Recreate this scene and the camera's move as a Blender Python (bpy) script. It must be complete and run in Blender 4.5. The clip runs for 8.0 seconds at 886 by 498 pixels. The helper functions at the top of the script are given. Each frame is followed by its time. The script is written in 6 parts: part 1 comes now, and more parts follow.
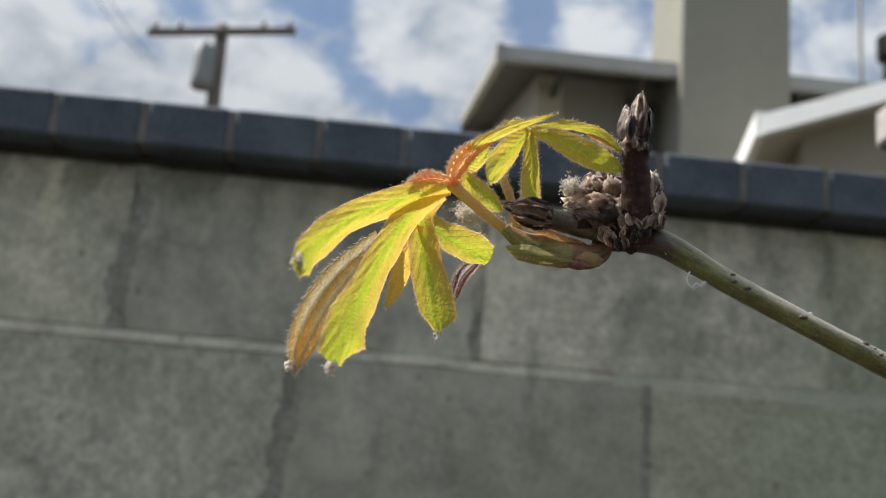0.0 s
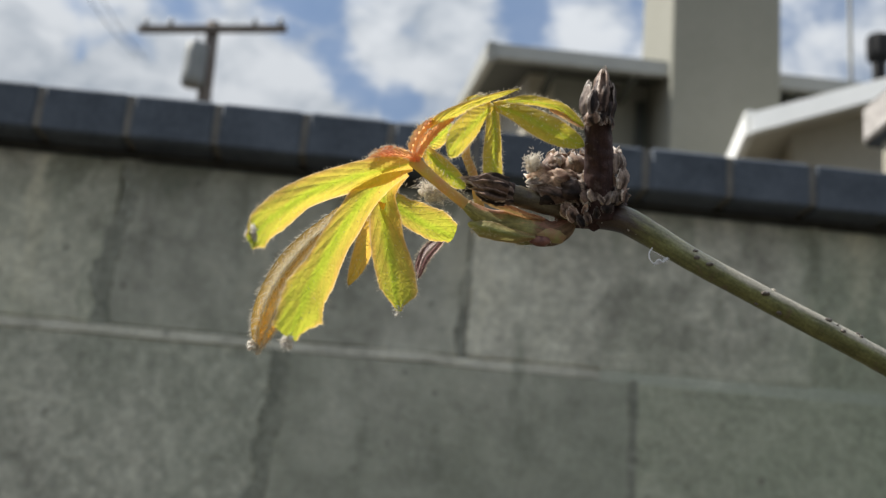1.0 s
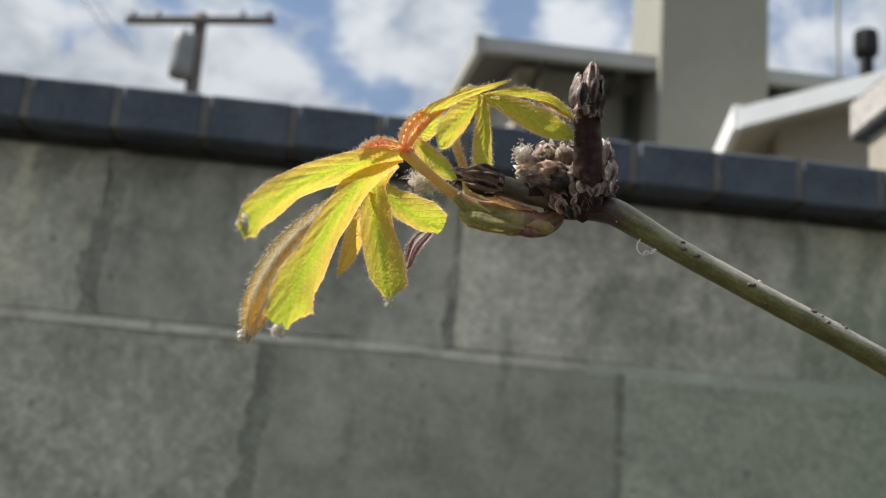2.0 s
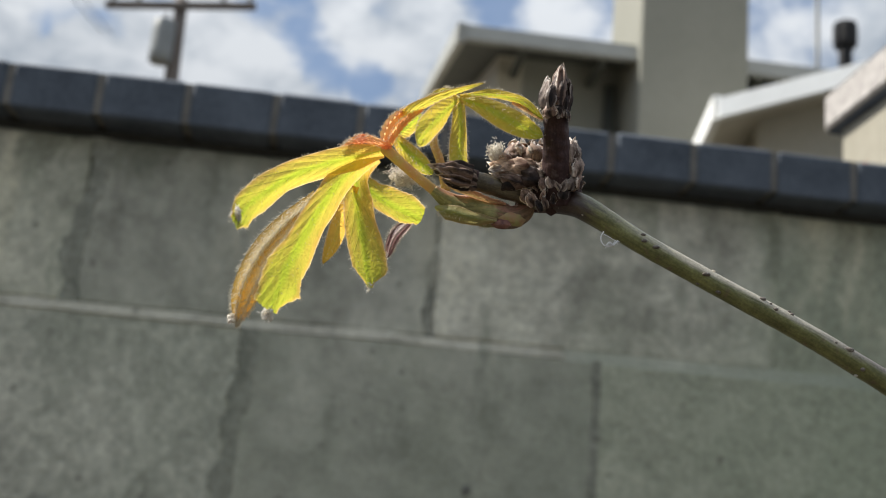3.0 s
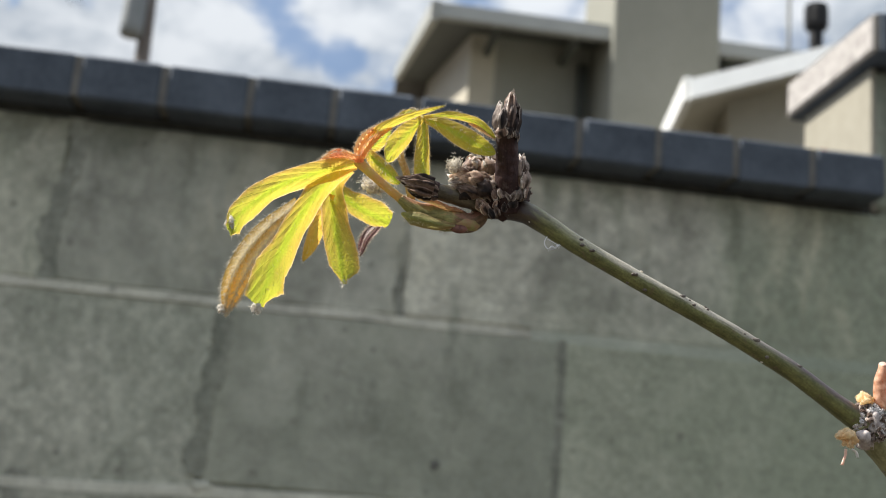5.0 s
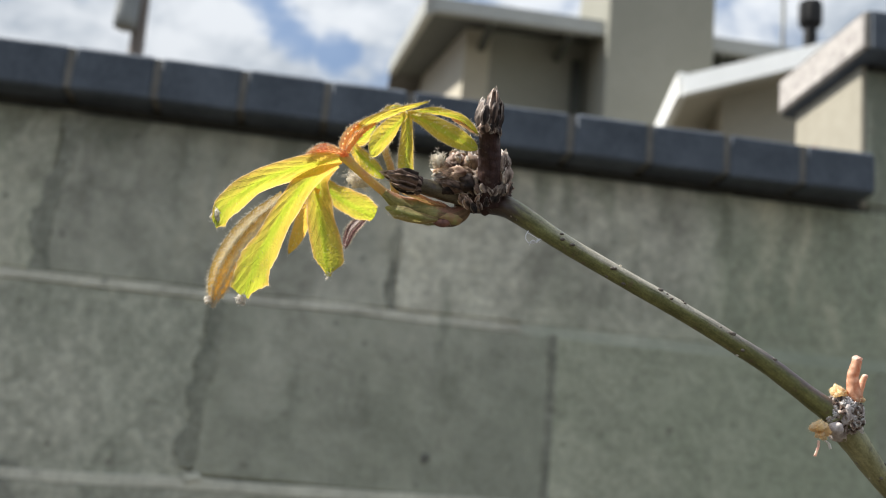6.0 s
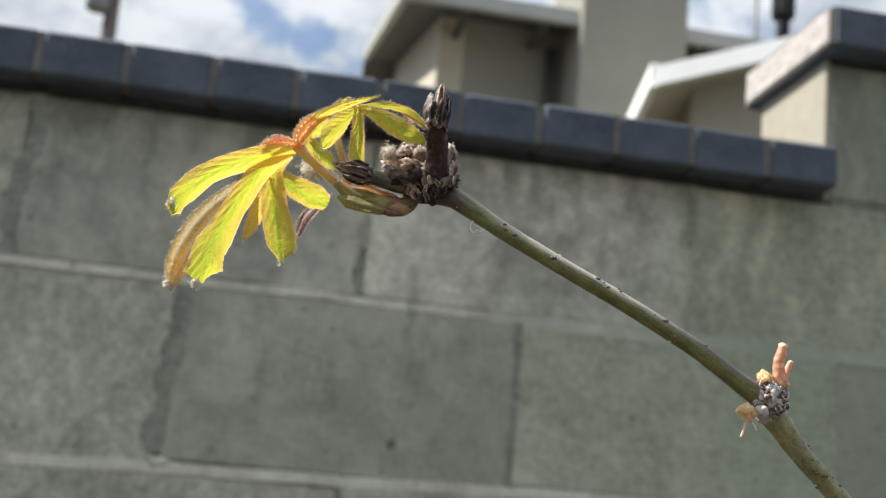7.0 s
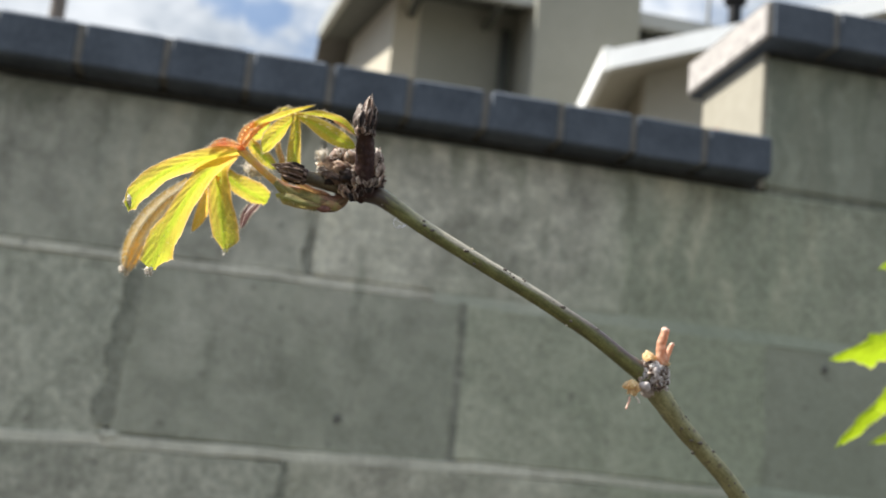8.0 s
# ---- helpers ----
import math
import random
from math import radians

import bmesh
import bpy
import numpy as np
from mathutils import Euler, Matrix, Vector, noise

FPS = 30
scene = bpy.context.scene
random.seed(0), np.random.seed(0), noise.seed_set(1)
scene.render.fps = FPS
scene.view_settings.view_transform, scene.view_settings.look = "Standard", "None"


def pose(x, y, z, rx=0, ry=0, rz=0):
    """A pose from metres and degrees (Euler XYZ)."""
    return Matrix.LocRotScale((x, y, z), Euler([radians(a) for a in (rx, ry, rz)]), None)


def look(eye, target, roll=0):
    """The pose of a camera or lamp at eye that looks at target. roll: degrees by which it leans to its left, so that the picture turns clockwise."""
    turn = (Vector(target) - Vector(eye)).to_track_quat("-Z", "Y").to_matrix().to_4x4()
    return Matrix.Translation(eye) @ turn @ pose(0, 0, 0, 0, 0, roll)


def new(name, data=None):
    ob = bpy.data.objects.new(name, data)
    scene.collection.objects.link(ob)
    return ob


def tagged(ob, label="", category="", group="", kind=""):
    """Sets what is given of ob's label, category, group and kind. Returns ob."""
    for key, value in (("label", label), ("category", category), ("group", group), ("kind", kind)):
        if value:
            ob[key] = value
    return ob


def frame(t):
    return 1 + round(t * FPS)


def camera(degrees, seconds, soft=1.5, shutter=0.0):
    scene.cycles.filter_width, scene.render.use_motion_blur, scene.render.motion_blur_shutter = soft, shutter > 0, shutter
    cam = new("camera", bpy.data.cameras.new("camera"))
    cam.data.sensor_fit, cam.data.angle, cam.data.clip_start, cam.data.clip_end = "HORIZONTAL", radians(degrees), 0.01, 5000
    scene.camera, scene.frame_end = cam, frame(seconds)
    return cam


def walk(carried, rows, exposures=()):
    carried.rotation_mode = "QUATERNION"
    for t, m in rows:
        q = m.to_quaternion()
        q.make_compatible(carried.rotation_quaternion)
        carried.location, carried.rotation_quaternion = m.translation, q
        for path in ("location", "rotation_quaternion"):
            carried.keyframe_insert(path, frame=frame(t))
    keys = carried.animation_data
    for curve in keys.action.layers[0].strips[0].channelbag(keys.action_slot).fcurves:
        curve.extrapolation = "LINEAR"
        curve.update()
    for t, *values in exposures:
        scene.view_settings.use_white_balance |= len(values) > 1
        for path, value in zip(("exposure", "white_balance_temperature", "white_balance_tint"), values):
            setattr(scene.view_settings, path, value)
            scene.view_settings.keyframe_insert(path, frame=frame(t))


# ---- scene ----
# ---- the camera and its walk: t, x, y, z, yaw, pitch, lean to its left (degrees)
cam = camera(43.31, 8.0, 0.7)
ROWS = [
    (0.0, -0.1032, -0.0055, 1.1956, -2.816, 15.268, 4.741),
    (0.5, -0.1016, -0.0055, 1.1944, -3.022, 15.254, 4.697),
    (1.0, -0.0972, -0.0030, 1.1926, -3.290, 15.226, 4.713),
    (1.5, -0.0973, -0.0016, 1.1924, -3.577, 15.110, 4.754),
    (3.0, -0.0982, -0.0192, 1.1883, -5.057, 14.394, 4.842),
    (3.5, -0.0985, -0.0289, 1.1859, -5.664, 14.061, 4.863),
    (4.0, -0.1008, -0.0413, 1.1841, -6.141, 13.781, 4.883),
    (4.5, -0.1007, -0.0491, 1.1858, -6.464, 13.513, 4.846),
    (6.0, -0.0980, -0.0574, 1.1846, -6.971, 13.074, 5.149),
    (6.5, -0.0975, -0.0625, 1.1838, -7.508, 12.872, 5.307),
    (7.0, -0.0935, -0.0698, 1.1828, -8.431, 12.559, 5.412),
    (7.5, -0.0937, -0.0857, 1.1807, -9.634, 12.182, 5.493),
    (8.0, -0.0920, -0.1073, 1.1795, -10.975, 11.689, 5.643),
]


def standing(x, y, z, yaw, pitch, lean):
    ya, pi = radians(yaw), radians(pitch)
    way = Vector((-math.sin(ya) * math.cos(pi), math.cos(ya) * math.cos(pi), math.sin(pi)))
    eye = Vector((x, y, z))
    return look(eye, eye + way, lean)


walk(cam, [(row[0], standing(*row[1:])) for row in ROWS], [(0.0, 0.39), (1.5, 0.45), (3.0, 0.54), (4.5, 0.66), (6.0, 0.73), (7.0, 0.79), (8.0, 0.90)])
# a small lens opening, focused on the twig
cam.data.dof.use_dof = True
cam.data.dof.focus_distance = 0.236
cam.data.dof.aperture_fstop = 24.0

# ---- world, sun
SUN_EL, SUN_AZ = 48.0, 15.0      # height, and degrees by which it stands behind the wall, seen from its left end
sun_dir = Vector((-math.cos(radians(SUN_AZ)) * math.cos(radians(SUN_EL)), math.sin(radians(SUN_AZ)) * math.cos(radians(SUN_EL)), math.sin(radians(SUN_EL))))
sun = new("sun", bpy.data.lights.new("sun", "SUN"))
sun.data.energy, sun.data.angle, sun.data.color = 5.2, radians(0.6), (1.0, 0.95, 0.86)
sun.matrix_world = look(sun_dir * 30, (0, 0, 0))

world = bpy.data.worlds.new("sky")
scene.world = world
world.use_nodes = True


def node(nt, kind, ins=()):
    n = nt.nodes.new(kind)
    for key, v in dict(ins).items():
        s = n.inputs[key]
        if isinstance(v, bpy.types.NodeSocket):
            nt.links.new(v, s)
        else:
            s.default_value = v
    return n


def ramp(nt, fac, stops, mode="LINEAR"):
    n = nt.nodes.new("ShaderNodeValToRGB")
    n.color_ramp.interpolation = mode
    while len(n.color_ramp.elements) < len(stops):
        n.color_ramp.elements.new(0.5)
    for e, (p, c) in zip(n.color_ramp.elements, stops):
        e.position = p
        e.color = (*c, 1) if isinstance(c, tuple) else (c, c, c, 1)
    nt.links.new(fac, n.inputs[0])
    return n.outputs[0]


def mixc(nt, fac, a, b, blend="MIX"):
    n = nt.nodes.new("ShaderNodeMix")
    n.data_type, n.blend_type = "RGBA", blend
    for i, v in ((0, fac), (6, a), (7, b)):
        if isinstance(v, bpy.types.NodeSocket):
            nt.links.new(v, n.inputs[i])
        else:
            n.inputs[i].default_value = (*v, 1) if isinstance(v, tuple) else v
    return n.outputs[2]


def mth(nt, op, a, b=0.0, c=0.0):
    n = nt.nodes.new("ShaderNodeMath")
    n.operation = op
    for i, v in enumerate((a, b, c)):
        if isinstance(v, bpy.types.NodeSocket):
            nt.links.new(v, n.inputs[i])
        else:
            n.inputs[i].default_value = v
    return n.outputs[0]


wn = world.node_tree
wn.nodes.clear()
w_dir = node(wn, "ShaderNodeTexCoord").outputs["Generated"]
w_map = node(wn, "ShaderNodeMapping", {"Vector": w_dir, "Location": (0.12, 0.0, 0.35), "Scale": (1.0, 1.0, 1.5)}).outputs[0]
w_big = node(wn, "ShaderNodeTexNoise", {"Vector": w_map, "Scale": 4.6, "Detail": 6.0, "Roughness": 0.50, "Distortion": 0.25}).outputs["Fac"]
w_fine = node(wn, "ShaderNodeTexNoise", {"Vector": w_map, "Scale": 10.0, "Detail": 4.0, "Roughness": 0.5}).outputs["Fac"]
w_puff = node(wn, "ShaderNodeTexNoise", {"Vector": w_map, "Scale": 19.0, "Detail": 5.0, "Roughness": 0.55, "Distortion": 0.3}).outputs["Fac"]


def heap_up(spots):
    """How far a direction lies inside any of the round patches of sky: (degrees to the right of north, height, radius)."""
    total = None
    for right, high, wide in spots:
        a, h = radians(right), radians(high)
        way = (math.sin(a) * math.cos(h), math.cos(a) * math.cos(h), math.sin(h))
        near = node(wn, "ShaderNodeVectorMath", {0: w_dir, 1: way})
        near.operation = "DOT_PRODUCT"
        edge = math.cos(radians(wide))
        f = mth(wn, "MAXIMUM", mth(wn, "MULTIPLY", mth(wn, "SUBTRACT", near.outputs["Value"], edge), 1 / (1 - edge)), 0.0)
        total = f if total is None else mth(wn, "MAXIMUM", total, f)
    return total


# cumulus heaps and the blue gaps between them, over the wall
w_heaps = heap_up([(-20.1, 22.4, 3.2), (-19.2, 20.7, 2.5), (-14.6, 21.4, 2.2), (-8.6, 23.2, 2.6), (-6.6, 22.0, 2.2), (-2.2, 21.5, 1.6), (1.1, 25.2, 4.0), (4.2, 26.3, 2.5), (-4.7, 21.9, 1.8), (10.2, 27.1, 2.5)])
w_gaps = heap_up([(-16.7, 23.6, 3.4), (-14.0, 23.0, 2.4), (-4.1, 24.3, 2.2), (-2.1, 22.8, 1.8), (-5.9, 26.2, 2.6), (6.4, 27.3, 3.0), (0.2, 22.6, 1.5), (-12.3, 25.4, 2.5)])
w_sum = mth(wn, "ADD", w_big, mth(wn, "MULTIPLY", mth(wn, "SUBTRACT", w_puff, 0.5), 0.46))
w_sum = mth(wn, "ADD", w_sum, mth(wn, "SUBTRACT", mth(wn, "MULTIPLY", w_heaps, 0.17), mth(wn, "MULTIPLY", w_gaps, 0.19)))
w_mask = ramp(wn, w_sum, [(0.36, 0.12), (0.56, 1.0)], "EASE")
w_tone = ramp(wn, mth(wn, "ADD", mth(wn, "MULTIPLY", w_fine, 0.55), mth(wn, "MULTIPLY", w_puff, 0.45)), [(0.36, (0.50, 0.55, 0.61)), (0.56, (1.0, 1.0, 1.0))])
w_tex = node(wn, "ShaderNodeTexSky")
w_tex.sky_type, w_tex.sun_disc = "NISHITA", False
w_tex.sun_elevation, w_tex.sun_rotation = radians(SUN_EL), radians(SUN_AZ - 90)
w_tex.altitude, w_tex.air_density, w_tex.dust_density, w_tex.ozone_density = 50.0, 1.0, 0.6, 1.2
w_sky = w_tex.outputs[0]
w_sky = mixc(wn, 1.0, w_sky, (0.085, 0.085, 0.085), "MULTIPLY")
w_cloud = mixc(wn, 1.0, w_tone, (0.515, 0.54, 0.57), "MULTIPLY")
w_all = mixc(wn, w_mask, w_sky, w_cloud)
# the cloudy sky is brighter overhead than near the horizon
w_high = node(wn, "ShaderNodeSeparateXYZ", {"Vector": w_dir}).outputs[2]
w_all = mixc(wn, 1.0, w_all, ramp(wn, w_high, [(0.0, 0.60), (0.40, 0.98), (1.0, 1.85)]), "MULTIPLY")
w_bg = node(wn, "ShaderNodeBackground", {"Color": w_all, "Strength": 1.0})
wn.links.new(w_bg.outputs[0], node(wn, "ShaderNodeOutputWorld").inputs[0])


# ---- materials
def material(name):
    m = bpy.data.materials.new(name)
    m.use_nodes = True
    m.node_tree.nodes.clear()
    return m, m.node_tree


def finish(nt, shader):
    nt.links.new(shader, nt.nodes.new("ShaderNodeOutputMaterial").inputs[0])


def place(nt):
    return node(nt, "ShaderNodeNewGeometry").outputs["Position"]


def noise_tex(nt, vec, scale, detail=4.0, rough=0.55, stretch=None, distortion=0.0):
    if stretch:
        vec = node(nt, "ShaderNodeMapping", {"Vector": vec, "Scale": stretch}).outputs[0]
    return node(nt, "ShaderNodeTexNoise", {"Vector": vec, "Scale": scale, "Detail": detail, "Roughness": rough, "Distortion": distortion}).outputs["Fac"]


def bump(nt, height, dist, strength=1.0):
    return node(nt, "ShaderNodeBump", {"Height": height, "Distance": dist, "Strength": strength}).outputs[0]


def plain(name, a, b, scale=20.0, rough=0.8, relief=0.001, metal=0.0, stretch=None):
    """A two-tone surface with grain at two scales."""
    m, nt = material(name)
    p = place(nt)
    big = noise_tex(nt, p, scale, 4, 0.6, stretch)
    fine = noise_tex(nt, p, scale * 9, 3, 0.6, stretch)
    f = mth(nt, "ADD", mth(nt, "MULTIPLY", big, 0.65), mth(nt, "MULTIPLY", fine, 0.35))
    col = ramp(nt, f, [(0.33, a), (0.67, b)])
    bs = node(nt, "ShaderNodeBsdfPrincipled", {"Base Color": col, "Roughness": rough, "Metallic": metal, "Normal": bump(nt, f, relief)})
    finish(nt, bs.outputs[0])
    return m


def concrete(name, base, algae, vary=0.2, pitted=0.0):
    """Weathered grey block: broad stains, soft mottling, pores, pale lime runs and dark run marks, a green film, drips
    mixed with painted coping shade; pitted: share of coarse bright speckle.
    """
    m, nt = material(name)
    p = place(nt)
    rnd = node(nt, "ShaderNodeObjectInfo").outputs["Random"]
    rnd2 = mth(nt, "FRACT", mth(nt, "MULTIPLY", rnd, 7.31))
    warp = node(nt, "ShaderNodeTexNoise", {"Vector": p, "Scale": 9.0, "Detail": 3.0}).outputs["Color"]
    pw = mixc(nt, 0.06, p, warp, "ADD")
    own = node(nt, "ShaderNodeVectorMath", {0: pw, 1: node(nt, "ShaderNodeCombineXYZ", {0: mth(nt, "MULTIPLY", rnd, 9.0), 2: mth(nt, "MULTIPLY", rnd2, 9.0)}).outputs[0]}).outputs[0]
    cloud = noise_tex(nt, own, 5.0, 6, 0.62)
    blotch = noise_tex(nt, own, 20.0, 5, 0.66)
    mott = noise_tex(nt, p, 52.0, 6, 0.74)
    grain = noise_tex(nt, p, 300.0, 4, 0.75)
    runs = noise_tex(nt, pw, 14.0, 4, 0.58, (1.0, 1.0, 0.11))
    lime_at = noise_tex(nt, pw, 3.4, 3, 0.5)
    film = noise_tex(nt, pw, 2.6, 4, 0.55, (1.0, 1.0, 0.6))
    # the green tone strengthens and darkens towards the wall's right
    right = node(nt, "ShaderNodeSeparateXYZ", {"Vector": p}).outputs[0]
    film = mth(nt, "ADD", mth(nt, "SUBTRACT", film, 0.07), ramp(nt, mth(nt, "ADD", right, 0.2), [(0.1, 0.0), (0.72, 0.30), (0.96, 0.5)]))
    film = mth(nt, "ADD", film, mth(nt, "MULTIPLY", mth(nt, "SUBTRACT", rnd2, 0.5), 0.16))
    pits = noise_tex(nt, p, 85.0, 3, 0.6)
    spots = node(nt, "ShaderNodeTexVoronoi", {"Vector": pw, "Scale": 26.0, "Randomness": 1.0}).outputs["Distance"]
    mid = noise_tex(nt, p, 110.0, 3, 0.6)
    dark, light = tuple(c * 0.54 for c in base), tuple(min(1, c * 1.42) for c in base)
    f = mth(nt, "ADD", mth(nt, "MULTIPLY", cloud, 0.42), mth(nt, "ADD", mth(nt, "MULTIPLY", blotch, 0.32), mth(nt, "MULTIPLY", mott, 0.26)))
    col = ramp(nt, f, [(0.37, dark), (0.5, base), (0.63, light)])
    col = mixc(nt, 1.0, col, ramp(nt, rnd, [(0, 1 - vary), (1, 1 + vary * 0.6)]), "MULTIPLY")
    col = mixc(nt, ramp(nt, film, [(0.46, 0.0), (0.66, 0.62), (0.9, 0.9)]), col, algae)
    high = ramp(nt, mth(nt, "SUBTRACT", node(nt, "ShaderNodeSeparateXYZ", {"Vector": p}).outputs[2], 1.0), [(0.40, 0.12), (0.47, 1.0)])
    where = mth(nt, "MULTIPLY", mth(nt, "MULTIPLY", ramp(nt, lime_at, [(0.42, 0.0), (0.56, 1.0)]), high), ramp(nt, right, [(0.12, 0.7), (0.28, 1.0), (0.46, 0.9), (0.60, 0.4)]))
    col = mixc(nt, mth(nt, "MULTIPLY", ramp(nt, runs, [(0.52, 0.0), (0.66, 0.70)]), mth(nt, "MULTIPLY", ramp(nt, lime_at, [(0.36, 0.9), (0.56, 0.45)]), high)), col, tuple(c * 0.50 for c in base))
    col = mixc(nt, mth(nt, "MULTIPLY", ramp(nt, runs, [(0.34, 0.62), (0.47, 0.0)]), where), col, (base[0] * 1.55, base[1] * 1.48, base[2] * 1.34))
    col = mixc(nt, mth(nt, "MULTIPLY", ramp(nt, blotch, [(0.55, 0.0), (0.66, 0.30)]), where), col, (base[0] * 1.45, base[1] * 1.42, base[2] * 1.32))
    # dark drip stains; their gain with height paints the coping's shade
    drips = noise_tex(nt, pw, 24.0, 4, 0.6, (1.0, 1.0, 0.16))
    cope_shade = ramp(nt, mth(nt, "SUBTRACT", node(nt, "ShaderNodeSeparateXYZ", {"Vector": p}).outputs[2], 1.0), [(0.49, 0.0), (0.60, 0.17)])
    col = mixc(nt, ramp(nt, mth(nt, "ADD", drips, cope_shade), [(0.61, 0.0), (0.72, 0.6)]), col, (base[0] * 0.42, base[1] * 0.46, base[2] * 0.42))
    col = mixc(nt, ramp(nt, pits, [(0.66, 0.0), (0.74, 0.35)]), col, tuple(c * 0.45 for c in base))
    col = mixc(nt, mth(nt, "MULTIPLY", ramp(nt, spots, [(0.07, 0.75), (0.15, 0.0)]), ramp(nt, mott, [(0.46, 0.0), (0.52, 1.0)])), col, tuple(c * 0.40 for c in base))
    col = mixc(nt, 1.0, col, ramp(nt, grain, [(0.3, 0.88), (0.7, 1.10)]), "MULTIPLY")
    if pitted:
        rough_ = mixc(nt, pitted, (1.0, 1.0, 1.0), ramp(nt, mid, [(0.34, 0.58), (0.5, 1.0), (0.64, 1.42)]))
        col = mixc(nt, 1.0, col, rough_, "MULTIPLY")
    h = mth(nt, "ADD", mth(nt, "MULTIPLY", mid, 0.6), mth(nt, "MULTIPLY", grain, 0.4))
    bs = node(nt, "ShaderNodeBsdfPrincipled", {"Base Color": col, "Roughness": 0.9, "Specular IOR Level": 0.3, "Normal": bump(nt, h, 0.0025 + 0.003 * pitted)})
    finish(nt, bs.outputs[0])
    return m


M_BLOCK = concrete("weathered_block", (0.512, 0.502, 0.412), (0.315, 0.352, 0.255), 0.20, 0.32)
M_BLOCK_PITTED = concrete("pitted_block", (0.485, 0.475, 0.40), (0.35, 0.375, 0.295), 0.06, 0.50)
M_BLOCK_LIMED = concrete("limed_block", (0.57, 0.557, 0.465), (0.34, 0.372, 0.275), 0.06, 0.34)
# a darker block tone, for single blocks and the whole raised end
M_BLOCK_DARK = concrete("dark_block", (0.425, 0.422, 0.355), (0.27, 0.295, 0.225), 0.06, 0.1)
M_BED = concrete("pale_bed_mortar", (0.585, 0.575, 0.49), (0.46, 0.475, 0.38), 0.05)
M_BED_FAINT = concrete("grey_bed_mortar", (0.555, 0.557, 0.48), (0.34, 0.385, 0.30), 0.05)
M_HEAD = concrete("stained_mortar", (0.315, 0.316, 0.268), (0.21, 0.225, 0.175), 0.1, 0.4)
M_COPE = plain("slate_brick", (0.040, 0.051, 0.068), (0.110, 0.131, 0.162), 16.0, 0.85, 0.0006)
M_COPEMORTAR = plain("coping_mortar", (0.12, 0.115, 0.105), (0.215, 0.205, 0.185), 40.0, 0.92, 0.001)
M_SMOOTHCREAM = plain("smooth_cream", (0.25, 0.232, 0.185), (0.33, 0.308, 0.25), 6.0, 0.9, 0.001)
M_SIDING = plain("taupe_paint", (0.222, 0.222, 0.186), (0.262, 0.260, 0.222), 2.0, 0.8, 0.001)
# gable wall only: sunlight is put into this lighter, warmer paint
M_CREAM = plain("sunlit_gable_paint", (0.40, 0.365, 0.29), (0.48, 0.445, 0.36), 2.0, 0.75, 0.001)
M_WHITE = plain("white_paint", (0.70, 0.71, 0.70), (0.80, 0.81, 0.80), 3.0, 0.6, 0.001)
M_ROOF = plain("roof_shingle", (0.06, 0.058, 0.055), (0.12, 0.115, 0.11), 12.0, 0.9, 0.004)
# near-black soffit: the shade under the eaves is put into its colour
M_SOFFIT = plain("eave_shade_tone", (0.055, 0.06, 0.052), (0.085, 0.09, 0.078), 3.0, 0.8, 0.001)
M_GUTTER = plain("gutter_paint", (0.265, 0.27, 0.25), (0.34, 0.345, 0.32), 4.0, 0.6, 0.001)
M_BLACK = plain("black_metal", (0.012, 0.012, 0.013), (0.03, 0.03, 0.032), 8.0, 0.85, 0.0005)
M_POLE = plain("weathered_wood", (0.11, 0.095, 0.085), (0.20, 0.175, 0.155), 6.0, 0.9, 0.004, 0.0, (1, 1, 0.1))
M_TANK = plain("grey_enamel", (0.20, 0.215, 0.215), (0.27, 0.285, 0.285), 2.0, 0.5, 0.0005)
M_SOIL = plain("garden_soil", (0.035, 0.03, 0.022), (0.085, 0.07, 0.05), 5.0, 0.95, 0.02)


END_X = 0.0555      # where the young stem turns dark, towards its end


